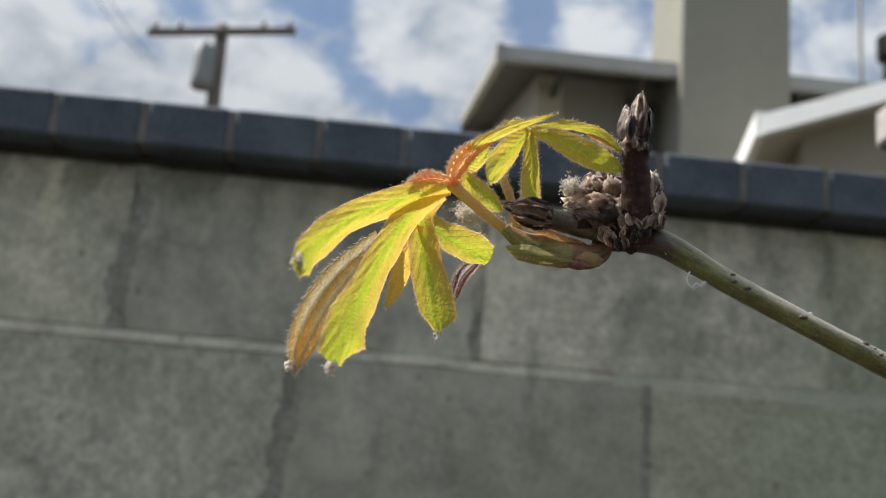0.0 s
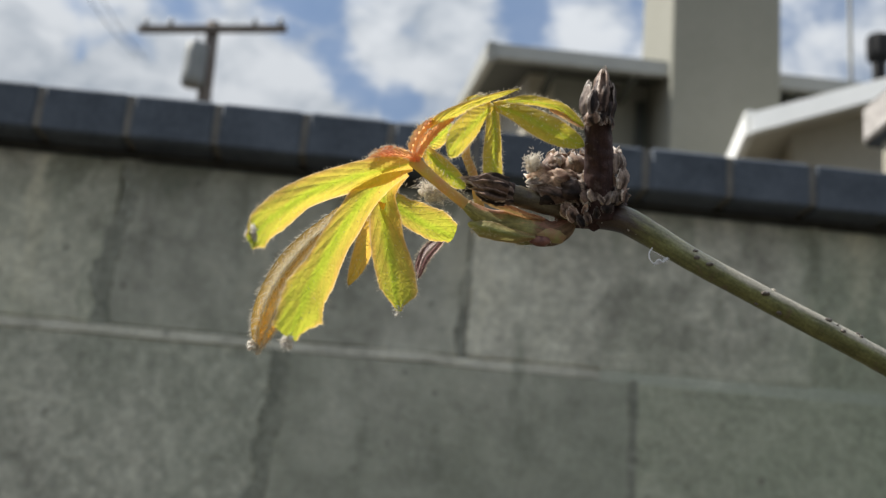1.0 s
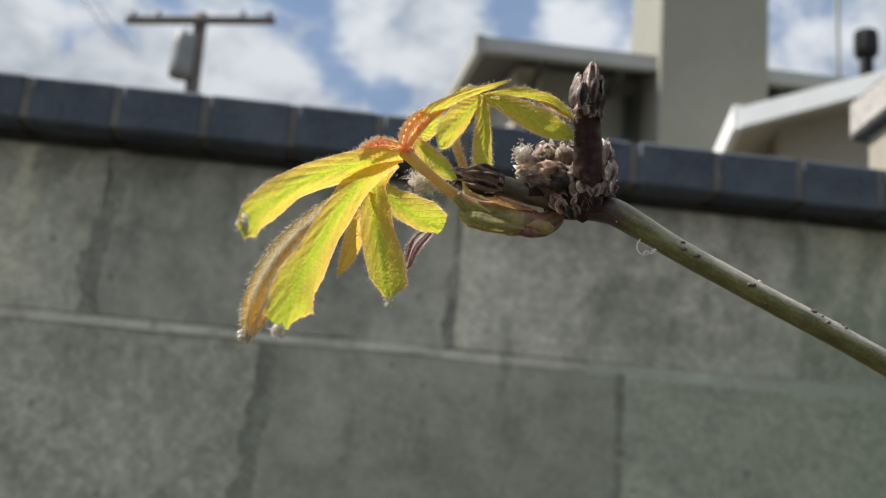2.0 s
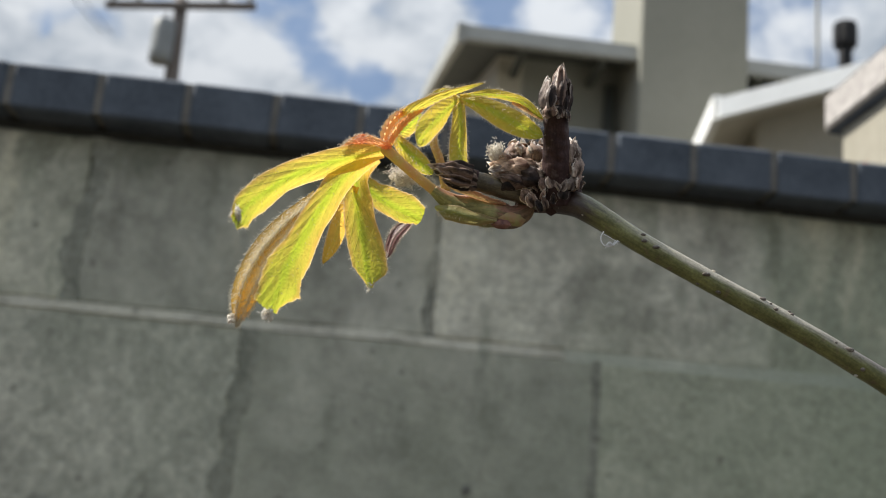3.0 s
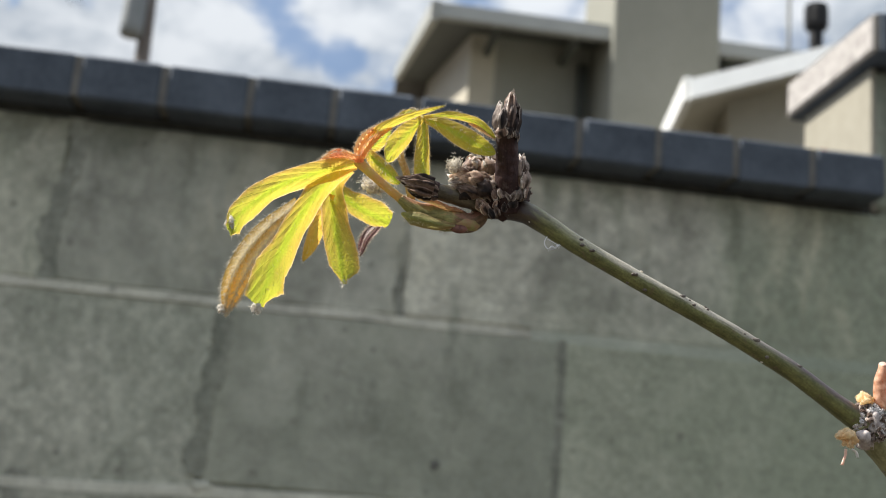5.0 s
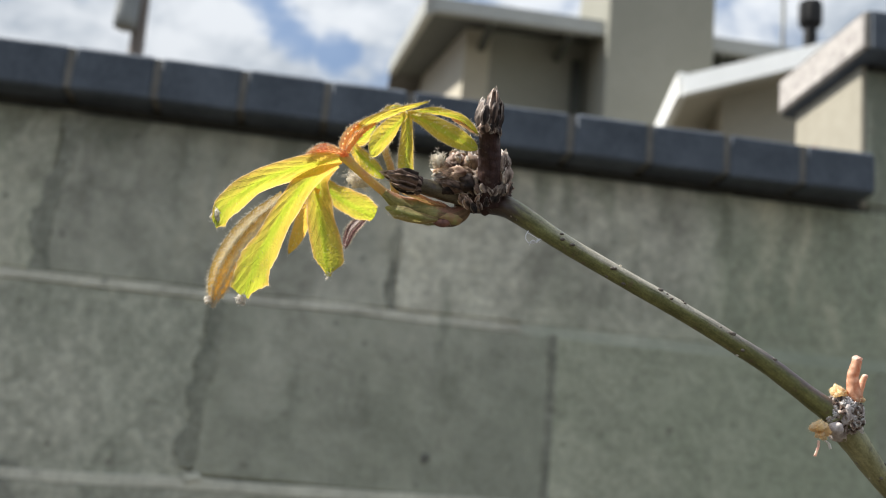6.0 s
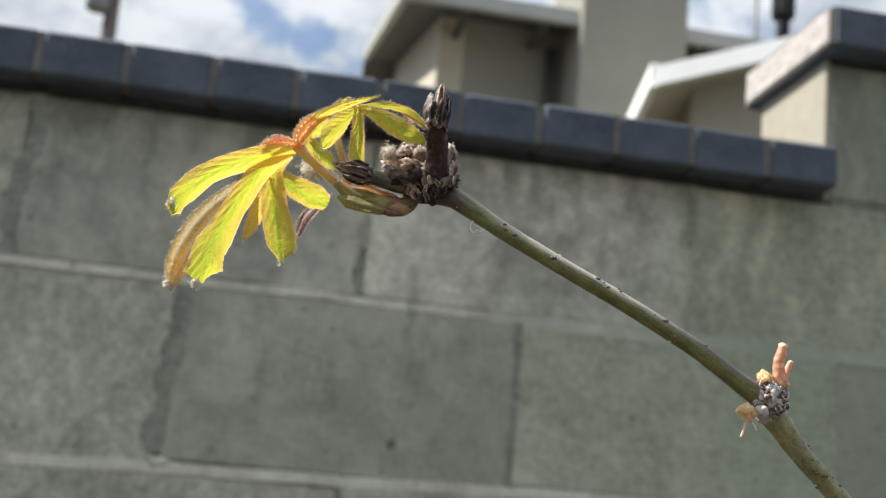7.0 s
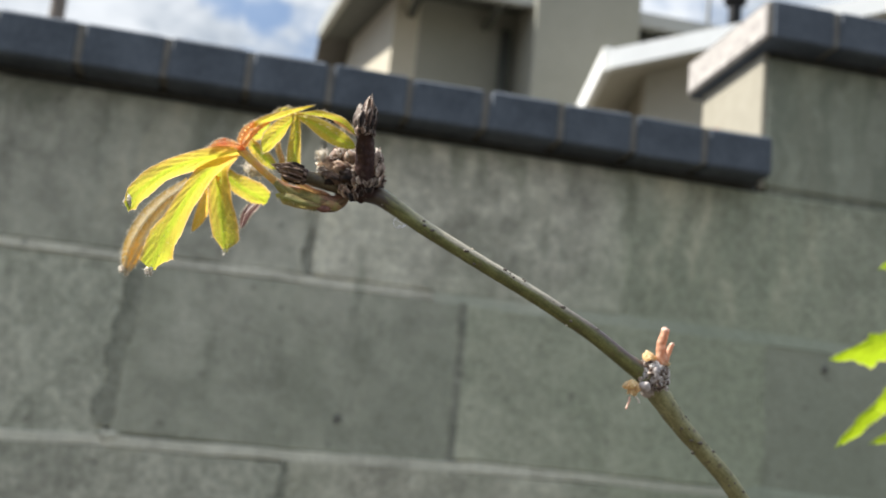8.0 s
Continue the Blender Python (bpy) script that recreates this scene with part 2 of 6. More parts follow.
def stem_material(name, a, b, spots, scale=260.0, top_light=None, gloss=(0.38, 0.55)):
    """Young bark: long streaks and blotches; an optional tint paints top light, greyer on its upper side; purple
    towards the older joint, dark at its end.
    """
    m, nt = material(name)
    p = node(nt, "ShaderNodeTexCoord").outputs["Object"]
    big = noise_tex(nt, p, scale, 5, 0.6)
    fine = noise_tex(nt, p, scale * 8, 3, 0.6)
    uvn = node(nt, "ShaderNodeUVMap")
    uvn.uv_map = "bark"
    streak = noise_tex(nt, uvn.outputs[0], 1.0, 5, 0.62, (110.0, 9.0, 1.0))
    hair = noise_tex(nt, uvn.outputs[0], 1.0, 4, 0.65, (260.0, 32.0, 1.0))
    col = ramp(nt, mth(nt, "ADD", mth(nt, "MULTIPLY", big, 0.4), mth(nt, "MULTIPLY", streak, 0.6)), [(0.36, a), (0.64, b)])
    col = mixc(nt, ramp(nt, noise_tex(nt, p, scale * 1.6, 3, 0.5), [(0.60, 0.0), (0.70, 0.75)]), col, spots)
    if top_light:
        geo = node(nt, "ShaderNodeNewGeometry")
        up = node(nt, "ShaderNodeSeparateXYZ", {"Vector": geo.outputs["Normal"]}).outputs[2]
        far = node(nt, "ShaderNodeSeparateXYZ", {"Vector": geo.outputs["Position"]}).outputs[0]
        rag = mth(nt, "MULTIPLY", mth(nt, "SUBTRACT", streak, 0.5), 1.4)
        # upward faces turn paler grey: light from above painted into the bark
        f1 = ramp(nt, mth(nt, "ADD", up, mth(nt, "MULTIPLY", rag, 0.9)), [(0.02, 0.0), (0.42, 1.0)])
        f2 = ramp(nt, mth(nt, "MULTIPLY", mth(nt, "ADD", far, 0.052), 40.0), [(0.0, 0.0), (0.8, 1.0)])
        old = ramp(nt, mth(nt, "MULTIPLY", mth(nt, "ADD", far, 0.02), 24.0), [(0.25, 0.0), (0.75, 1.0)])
        col = mixc(nt, mth(nt, "MULTIPLY", mth(nt, "MULTIPLY", f1, f2), 0.9), col, mixc(nt, old, top_light, (0.095, 0.062, 0.064)))
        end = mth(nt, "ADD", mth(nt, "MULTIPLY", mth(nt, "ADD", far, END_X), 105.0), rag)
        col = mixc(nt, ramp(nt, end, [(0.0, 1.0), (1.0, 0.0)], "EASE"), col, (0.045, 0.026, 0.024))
    col = mixc(nt, 1.0, col, ramp(nt, fine, [(0.3, 0.78), (0.7, 1.16)]), "MULTIPLY")
    col = mixc(nt, 1.0, col, ramp(nt, hair, [(0.32, 0.82), (0.68, 1.14)]), "MULTIPLY")
    h = mth(nt, "ADD", mth(nt, "MULTIPLY", hair, 0.6), mth(nt, "MULTIPLY", fine, 0.4))
    bs = node(nt, "ShaderNodeBsdfPrincipled", {"Base Color": col, "Roughness": gloss[0], "Specular IOR Level": gloss[1], "Normal": bump(nt, h, 0.00018)})
    finish(nt, bs.outputs[0])
    return m


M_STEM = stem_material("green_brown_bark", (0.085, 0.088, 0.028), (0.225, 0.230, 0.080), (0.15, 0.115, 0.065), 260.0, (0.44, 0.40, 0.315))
M_OLDSTEM = stem_material("older_olive_bark", (0.17, 0.16, 0.065), (0.36, 0.345, 0.18), (0.12, 0.09, 0.06))
M_DARKBARK = stem_material("dark_purple_bark", (0.024, 0.013, 0.014), (0.078, 0.043, 0.041), (0.15, 0.115, 0.105), gloss=(0.6, 0.2))
M_PORE = stem_material("brown_pore", (0.045, 0.033, 0.026), (0.20, 0.165, 0.13), (0.32, 0.28, 0.24), 900.0)
M_STUB = stem_material("olive_bark", (0.045, 0.034, 0.02), (0.13, 0.105, 0.06), (0.06, 0.04, 0.035))


def soft_material(name, a, b, through_light=0.35, scale=500.0):
    m, nt = material(name)
    p = node(nt, "ShaderNodeTexCoord").outputs["Object"]
    f = noise_tex(nt, p, scale, 4, 0.6)
    col = ramp(nt, f, [(0.35, a), (0.65, b)])
    d = node(nt, "ShaderNodeBsdfPrincipled", {"Base Color": col, "Roughness": 0.55, "Normal": bump(nt, f, 0.00008)}).outputs[0]
    tr = node(nt, "ShaderNodeBsdfTranslucent", {"Color": col}).outputs[0]
    finish(nt, node(nt, "ShaderNodeMixShader", {0: through_light, 1: d, 2: tr}).outputs[0])
    return m


M_SHEATH_GREEN = soft_material("mottled_sheath", (0.50, 0.27, 0.16), (0.44, 0.42, 0.17), 0.25, 420.0)
M_SHEATH_FOOT = soft_material("purple_sheath_foot", (0.085, 0.030, 0.032), (0.34, 0.16, 0.12), 0.15, 420.0)


def scale_material(name, core, mid, margin, dim=0.55):
    """A dry bud scale: dark along its back, paler and papery to its margin; sunlit rims and dark hollows are painted in
    too.
    """
    m, nt = material(name)
    uvn = node(nt, "ShaderNodeUVMap")
    uvn.uv_map = "blade"
    xyz = node(nt, "ShaderNodeSeparateXYZ", {"Vector": uvn.outputs[0]})
    side = mth(nt, "ABSOLUTE", mth(nt, "SUBTRACT", xyz.outputs[1], 0.5))
    p = node(nt, "ShaderNodeNewGeometry").outputs["Position"]
    blot = noise_tex(nt, p, 900.0, 5, 0.65)
    fine = noise_tex(nt, p, 4200.0, 3, 0.6)
    rnd = node(nt, "ShaderNodeObjectInfo").outputs["Random"]
    rim = mth(nt, "MAXIMUM", mth(nt, "MULTIPLY", side, 2.0), mth(nt, "SUBTRACT", mth(nt, "MULTIPLY", xyz.outputs[0], 1.6), 0.6))
    rim = mth(nt, "ADD", rim, mth(nt, "MULTIPLY", mth(nt, "SUBTRACT", blot, 0.5), 0.8))
    veins = node(nt, "ShaderNodeTexNoise", {"Vector": node(nt, "ShaderNodeMapping", {"Vector": uvn.outputs[0], "Scale": (1.2, 9.0, 1.0)}).outputs[0], "Scale": 1.6, "Detail": 4.0, "Roughness": 0.65}).outputs["Fac"]
    col = ramp(nt, rim, [(0.14, core), (0.50, mid), (0.82, mid), (0.93, margin)])
    col = mixc(nt, 1.0, col, ramp(nt, veins, [(0.34, 0.5), (0.5, 1.0), (0.66, 1.35)]), "MULTIPLY")
    col = mixc(nt, 1.0, col, ramp(nt, rnd, [(0, dim), (1, 1.15)]), "MULTIPLY")
    col = mixc(nt, 1.0, col, ramp(nt, fine, [(0.3, 0.72), (0.7, 1.2)]), "MULTIPLY")
    h = mth(nt, "ADD", mth(nt, "MULTIPLY", blot, 0.7), mth(nt, "MULTIPLY", fine, 0.3))
    d = node(nt, "ShaderNodeBsdfPrincipled", {"Base Color": col, "Roughness": 0.6, "Specular IOR Level": 0.3, "Normal": bump(nt, h, 0.00016)}).outputs[0]
    tr = node(nt, "ShaderNodeBsdfTranslucent", {"Color": col}).outputs[0]
    finish(nt, node(nt, "ShaderNodeMixShader", {0: 0.30, 1: d, 2: tr}).outputs[0])
    return m


M_SCALE = scale_material("brown_scale", (0.040, 0.025, 0.021), (0.30, 0.20, 0.155), (0.78, 0.66, 0.57))
M_CRUST_SCALE = scale_material("white_crust_scale", (0.60, 0.54, 0.53), (0.82, 0.78, 0.76), (0.93, 0.91, 0.89), 0.85)
M_DARKSCALE = scale_material("dark_scale", (0.014, 0.009, 0.009), (0.065, 0.043, 0.037), (0.40, 0.33, 0.29))
M_SCALE_PALE = scale_material("pale_scale", (0.17, 0.085, 0.055), (0.60, 0.42, 0.31), (0.95, 0.88, 0.80))
M_SCALE_GREY = scale_material("grey_scale", (0.095, 0.065, 0.055), (0.46, 0.36, 0.305), (0.86, 0.78, 0.71))


VEINS, VEIN_LEAN = 8.0, 0.30     # side veins on each half of a blade, and how far they lean to the tip


def leaf_material(name, lime, yellow, orange, hub=0.28, rim=0.62, through_light=0.64):
    """Thin young leaf: lime ribs, yellow blade, orange base and margin, light shining through it."""
    m, nt = material(name)
    uvn = node(nt, "ShaderNodeUVMap")
    uvn.uv_map = "blade"
    xyz = node(nt, "ShaderNodeSeparateXYZ", {"Vector": uvn.outputs[0]})
    along, across = xyz.outputs[0], xyz.outputs[1]
    side = mth(nt, "ABSOLUTE", mth(nt, "SUBTRACT", across, 0.5))
    p = node(nt, "ShaderNodeTexCoord").outputs["Object"]
    blot = noise_tex(nt, p, 170.0, 4, 0.6)
    speck = noise_tex(nt, p, 900.0, 4, 0.65)
    cells = node(nt, "ShaderNodeTexVoronoi", {"Vector": mixc(nt, 0.0004, p, node(nt, "ShaderNodeTexNoise", {"Vector": p, "Scale": 700.0}).outputs["Color"], "ADD"), "Scale": 1150.0})
    cells.feature = "DISTANCE_TO_EDGE"
    dist = cells.outputs["Distance"]
    net = ramp(nt, dist, [(0.0, 1.0), (0.13, 0.0)])
    dome = ramp(nt, dist, [(0.0, 0.0), (0.40, 1.0)], "EASE")
    wob = mth(nt, "MULTIPLY", mth(nt, "SUBTRACT", blot, 0.5), 0.12)
    phase = mth(nt, "MULTIPLY", mth(nt, "SUBTRACT", mth(nt, "ADD", along, mth(nt, "MULTIPLY", wob, 0.25)), mth(nt, "MULTIPLY", side, 2 * VEIN_LEAN)), VEINS)
    ribs = mth(nt, "MULTIPLY", mth(nt, "ABSOLUTE", mth(nt, "SUBTRACT", mth(nt, "FRACT", phase), 0.5)), 2.0)
    ribs = ramp(nt, ribs, [(0.84, 0.0), (0.97, 1.0)])
    mid = ramp(nt, side, [(0.012, 1.0), (0.045, 0.0)])
    near_mid = ramp(nt, mth(nt, "ADD", side, wob), [(0.03, 1.0), (0.24, 0.0)], "EASE")
    edge = ramp(nt, mth(nt, "ADD", side, wob), [(0.33, 0.0), (0.47, 1.0)])
    tip = ramp(nt, mth(nt, "ADD", along, wob), [(0.55, 0.0), (0.95, 1.0)])
    base = ramp(nt, mth(nt, "ADD", along, wob), [(0.02, 1.0), (hub, 0.0)], "EASE")
    col = mixc(nt, mth(nt, "MULTIPLY", mth(nt, "MAXIMUM", near_mid, mth(nt, "MULTIPLY", tip, 0.8)), 0.85), yellow, lime)
    col = mixc(nt, ramp(nt, blot, [(0.52, 0.0), (0.76, 0.16)]), col, orange)
    col = mixc(nt, mth(nt, "MULTIPLY", edge, rim), col, orange)
    col = mixc(nt, mth(nt, "MULTIPLY", base, 0.42), col, orange)
    # thin pale margin line: rim light painted along with the edge hairs
    col = mixc(nt, ramp(nt, side, [(0.462, 0.0), (0.485, 0.6)]), col, (0.93, 0.74, 0.52))
    col = mixc(nt, mth(nt, "MULTIPLY", mth(nt, "MAXIMUM", mth(nt, "MULTIPLY", ribs, 0.55), mid), 0.65), col, tuple(c * 0.90 for c in lime))
    col = mixc(nt, mth(nt, "MULTIPLY", net, 0.13), col, tuple(c * 0.62 for c in yellow))
    col = mixc(nt, 1.0, col, ramp(nt, speck, [(0.32, 0.90), (0.68, 1.08)]), "MULTIPLY")
    h = mth(nt, "ADD", mth(nt, "MULTIPLY", ribs, -0.14), mth(nt, "ADD", mth(nt, "MULTIPLY", dome, 0.16), mth(nt, "MULTIPLY", blot, 0.6)))
    nrm = bump(nt, h, 0.00028)
    d = node(nt, "ShaderNodeBsdfPrincipled", {"Base Color": col, "Roughness": 0.46, "Specular IOR Level": 0.42, "Normal": nrm}).outputs[0]
    tcol = mixc(nt, 1.0, col, (1.0, 0.97, 0.82), "MULTIPLY")
    tr = node(nt, "ShaderNodeBsdfTranslucent", {"Color": tcol, "Normal": nrm}).outputs[0]
    finish(nt, node(nt, "ShaderNodeMixShader", {0: through_light, 1: d, 2: tr}).outputs[0])
    return m


M_LEAF = leaf_material("young_leaf", (0.46, 0.58, 0.05), (0.63, 0.53, 0.09), (0.82, 0.44, 0.15), 0.32, 0.55, 0.68)
M_LEAF_OLIVE = leaf_material("olive_leaf", (0.50, 0.57, 0.06), (0.60, 0.49, 0.08), (0.66, 0.40, 0.13), 0.1, 0.36, 0.60)
M_LEAF_TOP = leaf_material("pink_based_leaf", (0.66, 0.62, 0.10), (0.72, 0.60, 0.10), (0.84, 0.30, 0.14), 0.42, 0.35)
M_LEAF_BRONZE = leaf_material("amber_leaf", (0.76, 0.54, 0.10), (0.80, 0.50, 0.10), (0.78, 0.42, 0.12), 0.15, 0.4)


def pleated_material(name, ridge, groove, tip_col, pleats):
    """A folded young leaflet: silvery along its pleats, brown between them with the creases' shade painted in, amber at
    its tip.
    """
    m, nt = material(name)
    uvn = node(nt, "ShaderNodeUVMap")
    uvn.uv_map = "blade"
    xyz = node(nt, "ShaderNodeSeparateXYZ", {"Vector": uvn.outputs[0]})
    p = node(nt, "ShaderNodeTexCoord").outputs["Object"]
    blot = noise_tex(nt, p, 420.0, 4, 0.6)
    speck = noise_tex(nt, p, 1900.0, 4, 0.65)
    fold = mth(nt, "COSINE", mth(nt, "MULTIPLY", mth(nt, "SUBTRACT", xyz.outputs[1], 0.5), 2 * math.pi * pleats))
    fold = mth(nt, "ADD", fold, mth(nt, "MULTIPLY", mth(nt, "SUBTRACT", blot, 0.5), 1.6))
    col = ramp(nt, mth(nt, "MULTIPLY_ADD", fold, 0.5, 0.5), [(0.12, groove), (0.55, tuple(a * 0.5 + b * 0.5 for a, b in zip(groove, ridge))), (0.85, ridge)])
    col = mixc(nt, ramp(nt, mth(nt, "ADD", xyz.outputs[0], mth(nt, "MULTIPLY", mth(nt, "SUBTRACT", blot, 0.5), 0.6)), [(0.55, 0.0), (0.85, 0.75)]), col, tip_col)
    col = mixc(nt, 1.0, col, ramp(nt, speck, [(0.32, 0.72), (0.68, 1.2)]), "MULTIPLY")
    d = node(nt, "ShaderNodeBsdfPrincipled", {"Base Color": col, "Roughness": 0.45, "Normal": bump(nt, speck, 0.0002)}).outputs[0]
    tr = node(nt, "ShaderNodeBsdfTranslucent", {"Color": col}).outputs[0]
    finish(nt, node(nt, "ShaderNodeMixShader", {0: 0.42, 1: d, 2: tr}).outputs[0])
    return m


M_LEAF_BROWN = pleated_material("bronze_leaf", (0.95, 0.84, 0.56), (0.54, 0.37, 0.11), (0.94, 0.64, 0.14), 3)
M_LEAF_PURPLE = pleated_material("purple_leaf", (0.62, 0.46, 0.42), (0.15, 0.075, 0.075), (0.30, 0.15, 0.14), 2)
M_STIPULE = leaf_material("olive_stipule", (0.36, 0.40, 0.15), (0.42, 0.38, 0.17), (0.50, 0.30, 0.17), 0.3, 0.35, 0.45)
M_SHEATH_PINK = leaf_material("pink_stipule", (0.52, 0.38, 0.17), (0.60, 0.36, 0.20), (0.60, 0.24, 0.17), 0.4, 0.5, 0.45)
M_LEAF_GREEN = leaf_material("fresh_green_leaf", (0.56, 0.76, 0.03), (0.50, 0.70, 0.03), (0.42, 0.62, 0.04), 0.05, 0.1, 0.6)


M_LEAF_RED = soft_material("red_pleat", (0.84, 0.40, 0.22), (0.90, 0.62, 0.26), 0.70, 260.0)
M_HAIR = soft_material("white_hair", (0.80, 0.74, 0.62), (0.90, 0.86, 0.78), 0.5)
M_WOOL = soft_material("cream_wool", (0.76, 0.71, 0.64), (0.94, 0.92, 0.88), 0.58, 900.0)
M_PETIOLE = soft_material("pink_green_stalk", (0.70, 0.44, 0.22), (0.60, 0.60, 0.20), 0.5, 200.0)


def sheath_material(name, under, upper, foot):
    """A leaf sheath: olive below, pink and orange above, with long streaks."""
    m, nt = material(name)
    uvn = node(nt, "ShaderNodeUVMap")
    uvn.uv_map = "bark"
    xyz = node(nt, "ShaderNodeSeparateXYZ", {"Vector": uvn.outputs[0]})
    streak = noise_tex(nt, uvn.outputs[0], 1.0, 5, 0.62, (170.0, 14.0, 1.0))
    p = node(nt, "ShaderNodeTexCoord").outputs["Object"]
    fine = noise_tex(nt, p, 1500.0, 4, 0.6)
    turn = mth(nt, "ADD", xyz.outputs[1], mth(nt, "MULTIPLY", mth(nt, "SUBTRACT", streak, 0.5), 0.55))
    col = ramp(nt, turn, [(0.30, under), (0.48, tuple(c * 1.15 for c in under)), (0.60, upper), (0.78, tuple(c * 0.8 for c in upper))])
    col = mixc(nt, ramp(nt, mth(nt, "ADD", mth(nt, "MULTIPLY", xyz.outputs[0], 50.0), mth(nt, "MULTIPLY", streak, 0.5)), [(0.92, 0.0), (1.0, 0.7)]), col, foot)
    col = mixc(nt, 1.0, col, ramp(nt, streak, [(0.34, 0.62), (0.66, 1.2)]), "MULTIPLY")
    col = mixc(nt, 1.0, col, ramp(nt, fine, [(0.3, 0.8), (0.7, 1.15)]), "MULTIPLY")
    d = node(nt, "ShaderNodeBsdfPrincipled", {"Base Color": col, "Roughness": 0.5, "Normal": bump(nt, streak, 0.0003)}).outputs[0]
    tr = node(nt, "ShaderNodeBsdfTranslucent", {"Color": col}).outputs[0]
    finish(nt, node(nt, "ShaderNodeMixShader", {0: 0.35, 1: d, 2: tr}).outputs[0])
    return m


M_SHEATH = sheath_material("green_pink_sheath", (0.40, 0.40, 0.17), (0.66, 0.38, 0.22), (0.24, 0.10, 0.09))
M_CHIP = plain("orange_brick", (0.40, 0.13, 0.06), (0.52, 0.20, 0.10), 200.0, 0.9, 0.0005)
# mortar bed under the coping, much darker than the other joints
M_DARKBED = plain("near_black_mortar", (0.03, 0.031, 0.03), (0.07, 0.07, 0.065), 60.0, 0.95, 0.001)
M_SMEAR = plain("grey_mortar_smear", (0.24, 0.225, 0.215), (0.52, 0.49, 0.47), 60.0, 0.95, 0.002)
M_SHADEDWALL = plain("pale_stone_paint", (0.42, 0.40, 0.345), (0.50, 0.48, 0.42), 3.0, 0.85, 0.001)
M_HOLE = plain("hole_shade", (0.10, 0.10, 0.088), (0.19, 0.19, 0.165), 200.0, 0.95, 0.0005)
M_TIP = soft_material("shoot_tip", (0.84, 0.50, 0.40), (0.95, 0.80, 0.68), 0.4, 1200.0)
M_TUFT = soft_material("orange_tuft", (0.95, 0.76, 0.46), (0.99, 0.90, 0.70), 0.6)
M_SPROUT = soft_material("salmon_shoot", (0.60, 0.27, 0.15), (0.86, 0.56, 0.39), 0.35, 700.0)
M_CRUST = plain("white_crust", (0.24, 0.19, 0.18), (0.66, 0.60, 0.57), 700.0, 0.9, 0.0003)
M_SILK = soft_material("spider_silk", (0.85, 0.86, 0.88), (0.92, 0.92, 0.92), 0.4)


# ---- building helpers
def part(name, mesh, mat, parent=None, label="", m=None, kind=""):
    """Links a bmesh or a mesh as one object, under a thing or a part."""
    if isinstance(mesh, bmesh.types.BMesh):
        data = bpy.data.meshes.new(name)
        mesh.normal_update()
        mesh.to_mesh(data)
        mesh.free()
        mesh = data
    if mat and not mesh.materials:
        mesh.materials.append(mat)
    ob = new(name, mesh)
    if parent:
        ob.parent = parent
    if m is not None:
        ob.matrix_basis = m
    return tagged(ob, label=label, kind=kind)


def thing(name, label, category, at=(0, 0, 0), group="", kind=""):
    ob = new(name)
    ob.empty_display_size = 0.02
    ob.location = at
    return tagged(ob, label, category, group, kind)


def box(bm, x0, x1, y0, y1, z0, z1, bevel=0.0):
    made = bmesh.ops.create_cube(bm, size=1.0)["verts"]
    for v in made:
        v.co = Vector(((x0 + x1) / 2 + v.co.x * (x1 - x0), (y0 + y1) / 2 + v.co.y * (y1 - y0), (z0 + z1) / 2 + v.co.z * (z1 - z0)))
    if bevel > 0:
        edges = list({e for v in made for e in v.link_edges})
        bmesh.ops.bevel(bm, geom=edges, offset=bevel, segments=1, affect="EDGES", profile=0.5)
    return bm


def boxed(*a, bevel=0.0):
    return box(bmesh.new(), *a, bevel=bevel)


def smooth_path(points, count):
    """A Catmull-Rom curve through the points."""
    pts = [Vector(p) for p in points]
    pts = [pts[0] * 2 - pts[1]] + pts + [pts[-1] * 2 - pts[-2]]
    out, n = [], len(pts) - 3
    for i in range(count):
        s = i / (count - 1) * n
        k = min(int(s), n - 1)
        t = s - k
        a, b, c, d = pts[k:k + 4]
        out.append(0.5 * ((2 * b) + (c - a) * t + (2 * a - 5 * b + 4 * c - d) * t * t + (3 * b - a - 3 * c + d) * t ** 3))
    return out


def lerp_list(values, s):
    x = s * (len(values) - 1)
    k = min(int(x), len(values) - 2)
    return values[k] + (values[k + 1] - values[k]) * (x - k)


